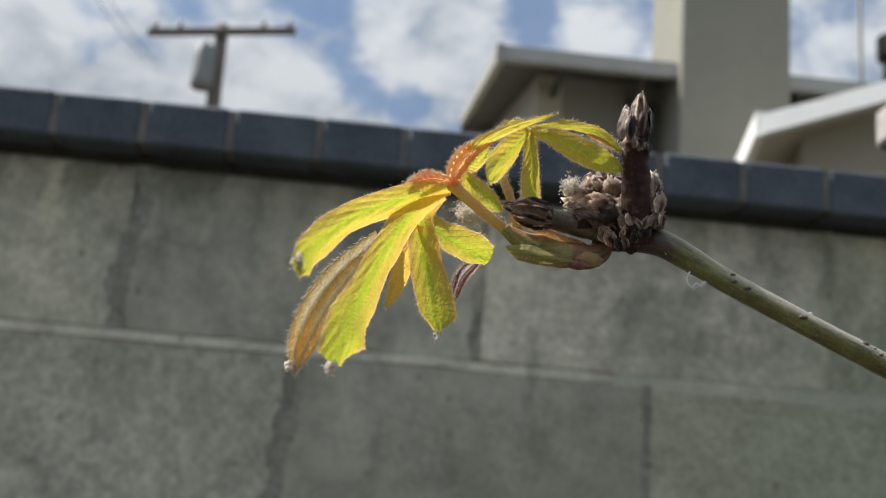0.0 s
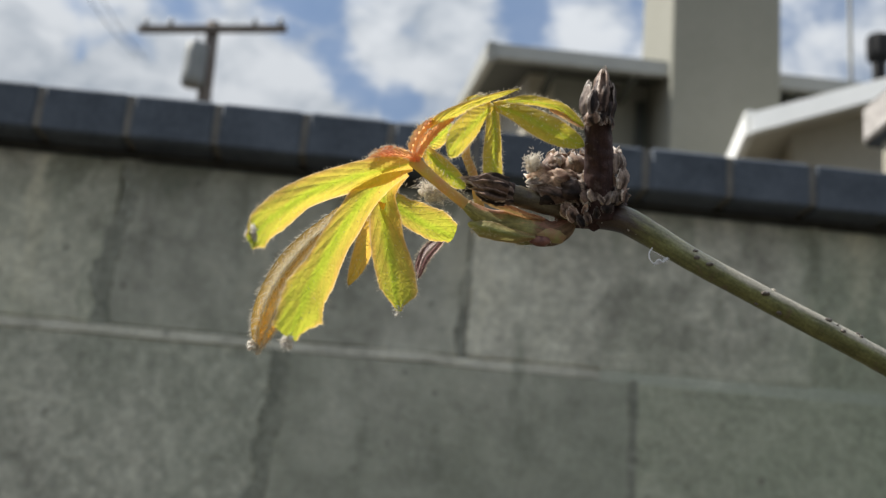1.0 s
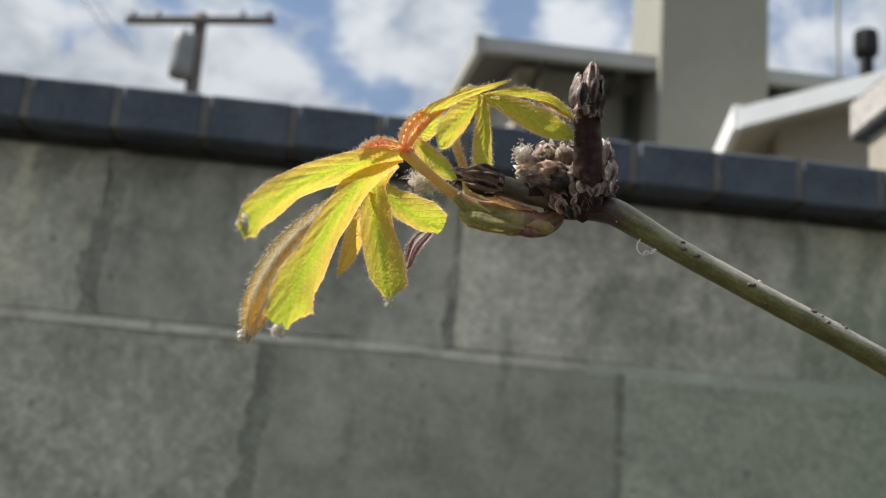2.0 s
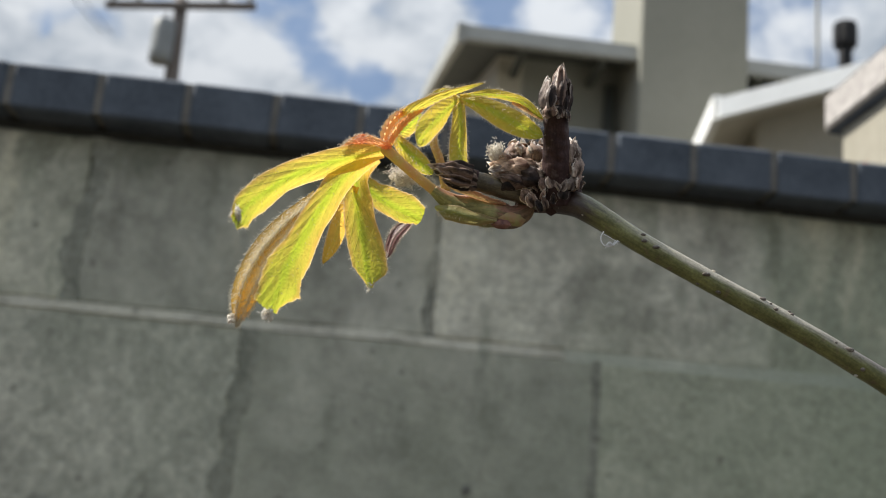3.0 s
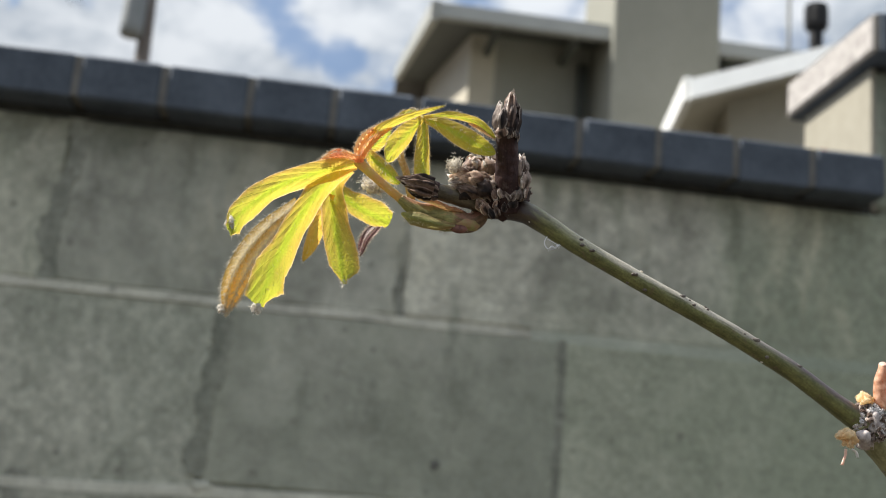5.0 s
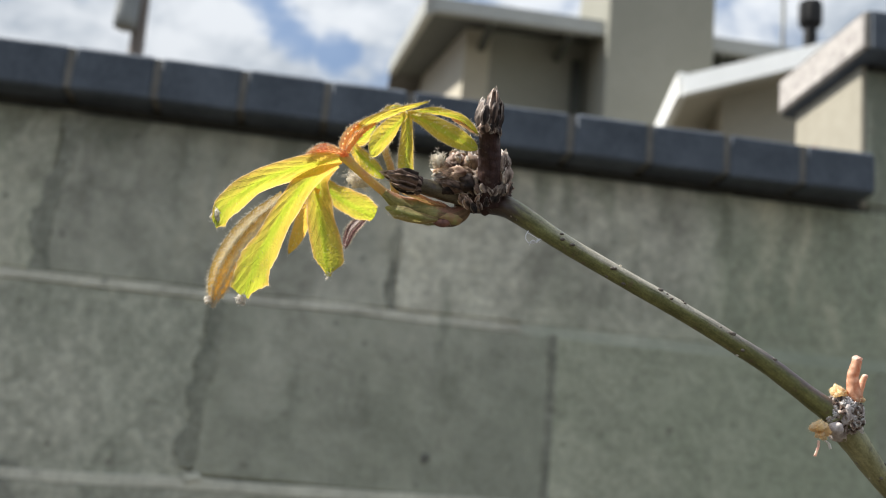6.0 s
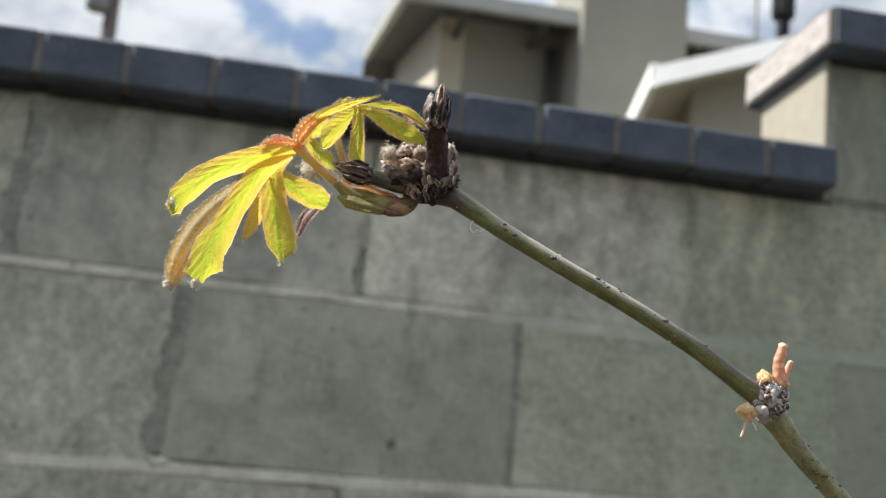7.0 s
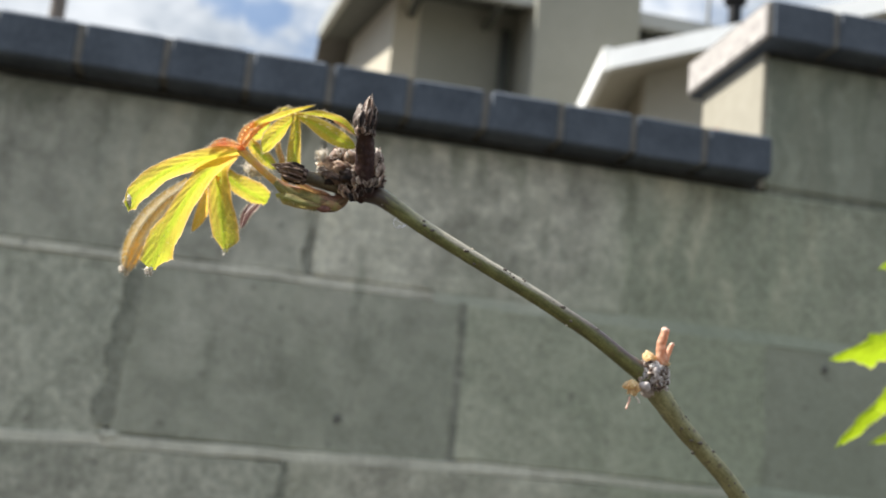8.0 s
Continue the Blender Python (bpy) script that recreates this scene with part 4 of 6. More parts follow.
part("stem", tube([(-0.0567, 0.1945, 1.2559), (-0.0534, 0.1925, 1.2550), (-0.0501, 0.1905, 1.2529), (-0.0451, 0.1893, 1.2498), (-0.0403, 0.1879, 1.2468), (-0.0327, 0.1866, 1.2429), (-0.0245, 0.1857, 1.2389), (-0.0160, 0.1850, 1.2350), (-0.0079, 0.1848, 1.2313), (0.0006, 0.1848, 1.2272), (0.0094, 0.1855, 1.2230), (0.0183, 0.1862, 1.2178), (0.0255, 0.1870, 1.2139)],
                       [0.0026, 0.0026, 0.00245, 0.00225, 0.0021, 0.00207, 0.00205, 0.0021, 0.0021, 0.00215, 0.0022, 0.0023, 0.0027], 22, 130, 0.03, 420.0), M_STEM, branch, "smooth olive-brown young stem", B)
part("old_stem", tube([(0.0255, 0.1870, 1.2137), (0.0314, 0.1880, 1.2081), (0.0375, 0.1900, 1.2022), (0.0472, 0.1930, 1.1945), (0.0612, 0.1980, 1.1830), (0.095, 0.215, 1.148), (0.17, 0.24, 1.06), (0.29, 0.275, 0.80), (0.38, 0.295, 0.42), (0.42, 0.30, 0.0)],
                               [0.0034, 0.0032, 0.0027, 0.00245, 0.0026, 0.0033, 0.0045, 0.006, 0.008, 0.012], 20, 170, 0.05, 300.0), M_OLDSTEM, branch, "thicker warty older stem", B)

# upright end shoot with its bud
end_shoot = part("end_shoot", tube([(-0.0575, 0.1935, 1.2553), (-0.0588, 0.1890, 1.2627), (-0.0596, 0.1860, 1.2677), (-0.0602, 0.1835, 1.2722), (-0.0603, 0.1825, 1.2738)], [0.0034, 0.0027, 0.0025, 0.0025, 0.0026], 22, 60, 0.16, 700.0), M_DARKBARK, branch, "dark purple-brown upright shoot", B)
SHELLS = []
for k in range(12):
    data = bpy.data.meshes.new("bud_scale")
    kind_ = k // 3          # pointed, ovate, round and curled in, smooth
    bmk = shell((0.50, 0.82, 1.05, 0.48)[kind_] + 0.06 * (k % 3), (0.38, 0.50, 0.85, 0.80)[kind_], (0.02, 0.14, 0.46, 0.10)[kind_] + 0.06 * (k % 3), 0.022, k, (0.75, 0.5, 0.30, 0.62)[kind_], (0.14, 0.16, 0.16, 0.11)[kind_])
    bmk.to_mesh(data)
    bmk.free()
    SHELLS.append(data)
DRESSED = {}


def scales(parent, spots, mats, rng, pick=(0, 9)):
    """Bud scales: (place, way, out, length)."""
    for k, (at, way, out, ln) in enumerate(spots):
        key = (rng.randrange(*pick), mats[k % len(mats)].name)
        if key not in DRESSED:
            DRESSED[key] = SHELLS[key[0]].copy()
            DRESSED[key].materials.append(mats[k % len(mats)])
        ob = new("bud_scale", DRESSED[key])
        ob.parent = parent
        ob.matrix_basis = aim(at, way, out, ln)


rng = random.Random(3)


def scale_at(parent, foot, tip, out, mat, wide=1.0, kind=(0, 3)):
    """One bud scale from its foot to its tip, bulging outwards."""
    foot, tip = Vector(foot), Vector(tip)
    key = (rng.randrange(*kind), mat.name)
    if key not in DRESSED:
        DRESSED[key] = SHELLS[key[0]].copy()
        DRESSED[key].materials.append(mat)
    ob = new("bud_scale", DRESSED[key])
    ob.parent = parent
    ob.matrix_basis = aim(foot, tip - foot, Vector(out) + Vector([rng.gauss(0, 0.22) for _ in range(3)]), (tip - foot).length) @ Matrix.Diagonal((wide * 0.95, 1, 1, 1))


# the end bud: a bulging scale, a pointed spire and a ragged collar
part("bud_core", tube([(-0.0602, 0.1832, 1.2708), (-0.0602, 0.1828, 1.2747), (-0.0598, 0.1826, 1.2780), (-0.0598, 0.1825, 1.2799)], [0.0021, 0.0017, 0.0010, 0.0003], 14, 20, 0.2, 700.0), M_DARKBARK, end_shoot)
for foot, tip, out, mat, wide in (
        ((-0.0601, 0.1814, 1.2709), (-0.0599, 0.1819, 1.2800), (0.1, -1, 0.1), M_SCALE, 0.66), ((-0.0605, 0.1838, 1.2722), (-0.0604, 0.1834, 1.2803), (-0.5, 0.8, 0), M_SCALE, 0.6),
        ((-0.0626, 0.1828, 1.2707), (-0.0626, 0.1828, 1.2774), (-1, -0.3, 0.1), M_SCALE_GREY, 0.8), ((-0.0619, 0.1811, 1.2702), (-0.0619, 0.1808, 1.2756), (-0.5, -1, 0.1), M_DARKSCALE, 0.75),
        ((-0.0585, 0.1825, 1.2708), (-0.0584, 0.1824, 1.2773), (1, -0.2, 0), M_DARKSCALE, 0.6), ((-0.0592, 0.1813, 1.2703), (-0.0594, 0.1812, 1.2751), (0.6, -1, 0), M_DARKSCALE, 0.75),
        ((-0.0590, 0.1844, 1.2712), (-0.0593, 0.1840, 1.2770), (0.5, 1, 0), M_SCALE, 0.9)):
    scale_at(end_shoot, foot, tip, out, mat, wide, (9, 12))
for k in range(11):
    w = -2.9 + 0.27 * k + rng.uniform(-0.1, 0.1)
    out = Vector((math.cos(w), math.sin(w), -0.1))
    foot = Vector((-0.0603, 0.1834, 1.2688 + rng.uniform(-0.0004, 0.0006))) + Vector((out.x * 0.0025, out.y * 0.0023, 0))
    scale_at(end_shoot, foot, foot + Vector((rng.gauss(0, 0.0005), out.y * 0.0002, rng.uniform(0.0014, 0.0026))), out, (M_SCALE, M_SCALE_GREY, M_DARKSCALE)[k % 3], rng.uniform(0.9, 1.5), (0, 6))

# short side shoot with a dormant bud
side_shoot = part("side_shoot", tube([(-0.0593, 0.1950, 1.2555), (-0.0656, 0.1935, 1.2564), (-0.0712, 0.1920, 1.2569), (-0.0763, 0.1905, 1.2575), (-0.0795, 0.1900, 1.2579)], [0.0024, 0.0021, 0.0019, 0.0018, 0.0014], 18, 32, 0.14, 600.0), M_STUB, branch, "short olive side shoot", B)
part("bud_core", tube([(-0.0742, 0.1908, 1.2573), (-0.0768, 0.1905, 1.2577), (-0.0798, 0.1903, 1.2582), (-0.0822, 0.1900, 1.2586), (-0.0834, 0.1900, 1.2588)], [0.0018, 0.0020, 0.0018, 0.0010, 0.0003], 18, 30, 0.12, 500.0), M_DARKBARK, side_shoot)
for foot, tip, out, mat, wide in (
        ((-0.0753, 0.1895, 1.2582), (-0.0820, 0.1890, 1.2595), (0, -0.5, 1), M_SCALE, 0.62), ((-0.0752, 0.1884, 1.2567), (-0.0831, 0.1888, 1.2582), (0, -1, 0.35), M_SCALE, 0.58),
        ((-0.0756, 0.1884, 1.2556), (-0.0820, 0.1882, 1.2566), (0, -1, -0.3), M_SCALE, 0.6), ((-0.0756, 0.1892, 1.2549), (-0.0813, 0.1890, 1.2557), (0, -0.7, -0.9), M_DARKSCALE, 0.55),
        ((-0.0792, 0.1884, 1.2574), (-0.0836, 0.1894, 1.2586), (0, -1, 0.3), M_SCALE, 0.55), ((-0.0786, 0.1882, 1.2560), (-0.0816, 0.1884, 1.2583), (0.1, -1, 0.2), M_SCALE, 0.5),
        ((-0.0743, 0.1888, 1.2563), (-0.0766, 0.1880, 1.2566), (0.1, -1, 0), M_SCALE, 1.5), ((-0.0742, 0.1894, 1.2552), (-0.0764, 0.1886, 1.2552), (0.1, -1, -0.5), M_SCALE, 1.3), ((-0.0743, 0.1894, 1.2580), (-0.0765, 0.1888, 1.2583), (0.1, -0.8, 0.6), M_SCALE, 1.3)):
    scale_at(side_shoot, foot, tip, out, mat, wide * 0.85, (3, 6))

# the swollen joint and its heap of old scales
joint = part("joint", blob((-0.0585, 0.1947, 1.2584), (0.0056, 0.0040, 0.0044), 0.32, 420.0, 4), M_DARKBARK, branch, "dark swollen joint heaped with old scales", B)
for foot, tip, out, mat, wide in (
        ((-0.0617, 0.1905, 1.2565), (-0.0642, 0.1895, 1.2600), (-0.5, -1, 0.2), M_SCALE, 1.0), ((-0.0604, 0.1898, 1.2565), (-0.0624, 0.1890, 1.2606), (-0.2, -1, 0.2), M_SCALE, 1.0),
        ((-0.0590, 0.1893, 1.2569), (-0.0606, 0.1888, 1.2612), (0, -1, 0.1), M_SCALE_GREY, 0.9), ((-0.0574, 0.1890, 1.2563), (-0.0598, 0.1885, 1.2597), (0.2, -1, 0), M_SCALE_GREY, 0.7),
        ((-0.0574, 0.1890, 1.2563), (-0.0560, 0.1888, 1.2604), (0.3, -1, 0), M_SCALE_GREY, 0.7), ((-0.0622, 0.1905, 1.2530), (-0.0647, 0.1896, 1.2566), (-0.5, -1, 0), M_SCALE, 0.9),
        ((-0.0608, 0.1902, 1.2520), (-0.0630, 0.1892, 1.2554), (-0.1, -1, 0), M_DARKSCALE, 1.1), ((-0.0632, 0.1910, 1.2541), (-0.0659, 0.1902, 1.2574), (-0.6, -0.8, 0), M_SCALE, 1.0),
        ((-0.0598, 0.1898, 1.2526), (-0.0614, 0.1890, 1.2561), (0, -1, -0.1), M_SCALE, 0.9), ((-0.0587, 0.1893, 1.2535), (-0.0588, 0.1887, 1.2568), (0.1, -1, 0), M_DARKSCALE, 1.2),
        ((-0.0612, 0.1898, 1.2544), (-0.0600, 0.1888, 1.2573), (-0.2, -1, 0.1), M_SCALE_PALE, 0.8), ((-0.0568, 0.1895, 1.2548), (-0.0568, 0.1890, 1.2581), (0.3, -1, 0), M_DARKSCALE, 1.2),
        ((-0.0553, 0.1890, 1.2623), (-0.0556, 0.1884, 1.2674), (0.2, -1, 0.1), M_SCALE_GREY, 0.85), ((-0.0546, 0.1900, 1.2626), (-0.0549, 0.1892, 1.2675), (1, 0, 0.1), M_SCALE_GREY, 0.85),
        ((-0.0560, 0.1895, 1.2623), (-0.0559, 0.1888, 1.2666), (-0.7, -0.6, 0), M_SCALE, 0.85), ((-0.0545, 0.1892, 1.2595), (-0.0542, 0.1885, 1.2640), (0.5, -0.8, 0), M_SCALE_GREY, 0.8),
        ((-0.0559, 0.1888, 1.2597), (-0.0571, 0.1884, 1.2636), (0, -1, 0), M_SCALE, 0.9), ((-0.0539, 0.1895, 1.2573), (-0.0536, 0.1892, 1.2620), (0.9, -0.5, 0), M_SCALE, 0.8),
        ((-0.0557, 0.1890, 1.2567), (-0.0550, 0.1885, 1.2608), (0.3, -1, 0), M_SCALE_GREY, 0.8), ((-0.0608, 0.1898, 1.2604), (-0.0602, 0.1892, 1.2636), (-0.2, -1, 0.2), M_SCALE_PALE, 0.9),
        ((-0.0581, 0.1890, 1.2589), (-0.0586, 0.1886, 1.2624), (0, -1, 0), M_SCALE, 1.0), ((-0.0598, 0.1894, 1.2597), (-0.0590, 0.1888, 1.2629), (0, -1, 0.1), M_SCALE_GREY, 0.8)):
    if foot[2] < 1.2575:       # the lower ones are broken short
        tip = Vector(foot).lerp(Vector(tip), 0.7)
    scale_at(joint, foot, tip, out, mat, wide * 1.1, (3, 6) if rng.random() < 0.6 else (0, 3))
spots = []
for k in range(140):
    u, w = rng.uniform(-0.7, 1), rng.uniform(-2.9, 0.3)
    out = Vector((math.cos(w) * 0.95, math.sin(w), u * 0.8)).normalized()
    at = Vector((-0.0584, 0.1940, 1.2590)) + Vector((out.x * 0.0052, out.y * 0.0040, out.z * 0.0044))
    spots.append((at, Vector((rng.uniform(-0.7, 0.7), rng.uniform(-0.3, 0.3), rng.uniform(-0.3, 1))) + out * 0.5, out, rng.uniform(0.0007, 0.0021)))
scales(joint, spots, (M_SCALE, M_SCALE_GREY, M_DARKSCALE), rng, (0, 6))

heap = part("scale_heap", blob((-0.0640, 0.1985, 1.2632), (0.0044, 0.0032, 0.0032), 0.3, 420.0, 3), M_STUB, branch, "heap of pale curled bud scales", B)
for foot, tip, out, mat, wide in (
        ((-0.0656, 0.1950, 1.2631), (-0.0678, 0.1945, 1.2677), (-0.9, -0.3, 0.2), M_SCALE, 0.9), ((-0.0653, 0.1965, 1.2641), (-0.0652, 0.1970, 1.2691), (0.1, 0.8, 0.3), M_SCALE_PALE, 1.0),
        ((-0.0650, 0.1945, 1.2637), (-0.0644, 0.1940, 1.2674), (0.8, -0.4, 0.3), M_SCALE_PALE, 0.8), ((-0.0663, 0.1935, 1.2626), (-0.0668, 0.1925, 1.2653), (-0.2, -1, 0.2), M_SCALE, 0.9),
        ((-0.0629, 0.1940, 1.2631), (-0.0639, 0.1932, 1.2674), (-0.9, -0.5, 0.2), M_SCALE_PALE, 0.9), ((-0.0613, 0.1935, 1.2631), (-0.0621, 0.1928, 1.2680), (0.2, -0.9, 0.4), M_SCALE_PALE, 1.0),
        ((-0.0599, 0.1940, 1.2627), (-0.0602, 0.1935, 1.2675), (0.9, -0.4, 0.2), M_SCALE_PALE, 0.8), ((-0.0614, 0.1960, 1.2641), (-0.0615, 0.1965, 1.2693), (0, 0.8, 0.4), M_SCALE, 1.0),
        ((-0.0669, 0.1935, 1.2614), (-0.0715, 0.1925, 1.2635), (-0.4, -0.8, 0.7), M_SCALE_PALE, 0.9), ((-0.0664, 0.1925, 1.2602), (-0.0711, 0.1915, 1.2614), (-0.2, -1, 0.4), M_SCALE_PALE, 0.8),
        ((-0.0639, 0.1920, 1.2601), (-0.0691, 0.1908, 1.2621), (0, -1, 0.5), M_SCALE_PALE, 0.8), ((-0.0612, 0.1915, 1.2600), (-0.0659, 0.1902, 1.2624), (0, -1, 0.5), M_SCALE_PALE, 0.75),
        ((-0.0600, 0.1912, 1.2598), (-0.0629, 0.1900, 1.2620), (0.2, -1, 0.4), M_SCALE_GREY, 0.9),
        ((-0.0660, 0.1920, 1.2583), (-0.0716, 0.1908, 1.2596), (-0.2, -1, 0.2), M_SCALE_GREY, 0.75), ((-0.0644, 0.1912, 1.2574), (-0.0700, 0.1900, 1.2584), (-0.1, -1, 0.1), M_SCALE, 0.75),
        ((-0.0662, 0.1925, 1.2569), (-0.0714, 0.1915, 1.2581), (-0.2, -1, -0.3), M_DARKSCALE, 0.8), ((-0.0619, 0.1910, 1.2582), (-0.0665, 0.1896, 1.2597), (0, -1, 0.3), M_DARKSCALE, 0.85)):
    scale_at(heap, foot, tip, out, mat, wide * 1.05, (6, 9) if wide > 0.75 else (3, 6))
roots = [(Vector((-0.0704, 0.1925, 1.2641)) + Vector([rng.gauss(0, 0.0009) for _ in range(3)]), Vector((-0.5, -0.6, 0.6))) for _ in range(420)]
part("wool_heart", blob((-0.0702, 0.1928, 1.2640), (0.0013, 0.0011, 0.0015), 0.6, 1300.0, 4), M_WOOL, heap)
part("wool", spikes(roots, 0.0009, 0.00007, rng, None, 0.7), M_WOOL, heap, "tuft of cream wool", None, "stuff")

# leaf stalk that widens into a keeled sheath, with a flap on each side
sheath = part("sheath", tube([(-0.0820, 0.1960, 1.2558), (-0.0790, 0.1960, 1.2540), (-0.0748, 0.1960, 1.2526), (-0.0703, 0.1955, 1.2522), (-0.0663, 0.1950, 1.2515), (-0.0636, 0.1950, 1.2528), (-0.0621, 0.1950, 1.2545)], [0.0011, 0.0017, 0.0028, 0.0031, 0.0024, 0.0019, 0.0012], 26, 70, 0.10, 420.0), M_SHEATH, branch, "swollen green and pink leaf sheath", B)
leaflet("stipule", [(-0.0692, 0.1925, 1.2498), (-0.0735, 0.1920, 1.2497), (-0.0771, 0.1925, 1.2504), (-0.0797, 0.1935, 1.2510), (-0.0814, 0.1950, 1.2519)], 0.0016, sheath, M_STIPULE, turn=20, fold=0.9, sides=([0.0006, 0.0014, 0.0017, 0.0017, 0.0007], [0.0006, 0.0013, 0.0016, 0.0014, 0.0006]), seed=6, puff=0.00006, tip=0.0003, label="thin olive-green stipule with a pale edge")
leaflet("stipule", [(-0.0677, 0.1925, 1.2533), (-0.0710, 0.1922, 1.2536), (-0.0747, 0.1928, 1.2546), (-0.0772, 0.1938, 1.2555), (-0.0798, 0.1950, 1.2568)], 0.0010, sheath, M_SHEATH_PINK, turn=-22, fold=0.7, sides=([0.0003, 0.0008, 0.0010, 0.0008, 0.0002], [0.0003, 0.0007, 0.0008, 0.0006, 0.0002]), seed=4, puff=0.00006, label="thin orange-pink stipule")
part("sheath_foot", blob((-0.0681, 0.1934, 1.2494), (0.0020, 0.0011, 0.0010), 0.25, 520.0, 4), M_SHEATH_FOOT, sheath, "dark red-purple foot of the sheath")
part("sheath_foot", blob((-0.0666, 0.1940, 1.2510), (0.0034, 0.0016, 0.0017), 0.22, 380.0, 4), M_SHEATH_GREEN, sheath, "yellow-green swelling beside the joint")
roots = []
for k in range(170):
    w = rng.uniform(0, 6.28)
    out = Vector((0.3 * math.sin(w), math.cos(w) - 0.3, math.sin(w) - 0.4)).normalized()
    roots.append((Vector((-0.0812, 0.1930, 1.2503)).lerp(Vector((-0.0661, 0.1935, 1.2492)), rng.random()) + out * 0.0004, out))
for k in range(120):
    roots.append((Vector((-0.0790, 0.1938, 1.2566)).lerp(Vector((-0.0650, 0.1935, 1.2536)), rng.random()) + Vector((0, rng.gauss(0, 0.0004), rng.gauss(0, 0.0004))), Vector((0, -0.5, 1))))
part("hairs", spikes(roots, 0.0005, 0.00003, rng), M_HAIR, sheath, "fine white hairs on the sheath", None, "stuff")
# the stem's dark swollen end
part("stem_collar", tube([(-0.0652, 0.1956, 1.2556), (-0.0625, 0.1953, 1.2553), (-0.0598, 0.1950, 1.2554), (-0.0572, 0.1946, 1.2558), (-0.0552, 0.1935, 1.2555)], [0.0014, 0.0020, 0.0022, 0.0024, 0.0023], 26, 50, 0.04, 380.0), M_DARKBARK, branch, "dark purple swollen end of the stem", B)

# ---- the large leaf
fuzz, silk = [], []
leaf = part("leaf", tube([(-0.0770, 0.1958, 1.2530), (-0.0800, 0.1960, 1.2545), (-0.0836, 0.1960, 1.2568), (-0.0884, 0.1960, 1.2602), (-0.0928, 0.1960, 1.2636)], [0.0015, 0.0012, 0.0010, 0.0010, 0.0012], 14, 30, 0.06, 500.0), M_PETIOLE, branch, "palmate young leaf, lime and yellow with orange base", B)
leaflet("leaflet", [(-0.0928, 0.1960, 1.2630), (-0.0987, 0.1935, 1.2600), (-0.1048, 0.1900, 1.2565), (-0.1102, 0.1850, 1.2519), (-0.1144, 0.1780, 1.2459), (-0.1164, 0.1710, 1.2409), (-0.1173, 0.1660, 1.2366)], 0.0032, leaf, M_LEAF, turn=8, fold=0.22, sides=([0.0016, 0.0029, 0.0029, 0.0027, 0.0036, 0.0034, 0.0012], [0.0014, 0.0026, 0.0026, 0.0028, 0.0031, 0.0030, 0.0016]), tip=0.0006, hairs=fuzz, seed=1)
leaflet("leaflet", [(-0.0937, 0.1980, 1.2626), (-0.0994, 0.1950, 1.2572), (-0.1042, 0.1905, 1.2482), (-0.1072, 0.1848, 1.2390), (-0.1090, 0.1803, 1.2321), (-0.1105, 0.1780, 1.2250)], 0.0046, leaf, M_LEAF, turn=-4, fold=0.22, sides=([0.0018, 0.0034, 0.0046, 0.0060, 0.0062, 0.0018], [0.0014, 0.0030, 0.0027, 0.0029, 0.0040, 0.0034]), tip=0.0007, hairs=fuzz, seed=2)
leaflet("leaflet", [(-0.0939, 0.2015, 1.2631), (-0.0975, 0.2025, 1.2592), (-0.0969, 0.2005, 1.2516), (-0.0951, 0.1975, 1.2431), (-0.0940, 0.1960, 1.2381), (-0.0930, 0.1950, 1.2342)], 0.0042, leaf, M_LEAF, turn=-20, fold=-0.24, sides=([0.0012, 0.0026, 0.0036, 0.0046, 0.0045, 0.0007], [0.0018, 0.0037, 0.0048, 0.0050, 0.0044, 0.0007]), tip=0.0002, hairs=fuzz, seed=3)
leaflet("leaflet", [(-0.0942, 0.2040, 1.2633), (-0.0964, 0.2055, 1.2603), (-0.0949, 0.2055, 1.2573), (-0.0911, 0.2060, 1.2551), (-0.0870, 0.2070, 1.2537), (-0.0836, 0.2080, 1.2528)], 0.0030, leaf, M_LEAF, turn=4, fold=0.05, sides=([0.0008, 0.0014, 0.0024, 0.0036, 0.0040, 0.0028], [0.0010, 0.0016, 0.0022, 0.0024, 0.0025, 0.0014]), tip=0.0004, hairs=fuzz, seed=4)
leaflet("leaflet", [(-0.1046, 0.2040, 1.2538), (-0.1105, 0.2130, 1.2488), (-0.1152, 0.2190, 1.2428), (-0.1184, 0.2240, 1.2362), (-0.1203, 0.2270, 1.2301)], 0.0037, leaf, M_LEAF_BROWN, turn=-18, fold=0.4, base=0.5, peak=0.5, blunt=2.4, wave=0.0001, pleats=3, silky=1.5, hairs=silk, label="folded bronze leaflet, silky with hairs", seed=5, facing=(0.10, -0.88, -0.48))
leaflet("leaflet", [(-0.0977, 0.2000, 1.2559), (-0.0996, 0.2050, 1.2514), (-0.1009, 0.2080, 1.2463), (-0.1028, 0.2090, 1.2412)], 0.0020, leaf, M_LEAF_BRONZE, turn=0, fold=0.3, base=0.4, peak=0.5, blunt=1.8, hairs=fuzz, seed=6)
leaflet("leaflet", [(-0.0833, 0.2080, 1.2552), (-0.0862, 0.2115, 1.2523), (-0.0885, 0.2120, 1.2490), (-0.0895, 0.2120, 1.2446)], 0.0014, leaf, M_LEAF_PURPLE, turn=20, fold=0.8, base=0.3, peak=0.5, hairs=fuzz, pleats=2, label="folded dark purple leaflet", seed=7)
part("hairs", spikes(silk, 0.0011, 0.00006, rng, None, 0.4), M_HAIR, leaf, "silvery hairs of the bronze leaflet", None, "stuff")
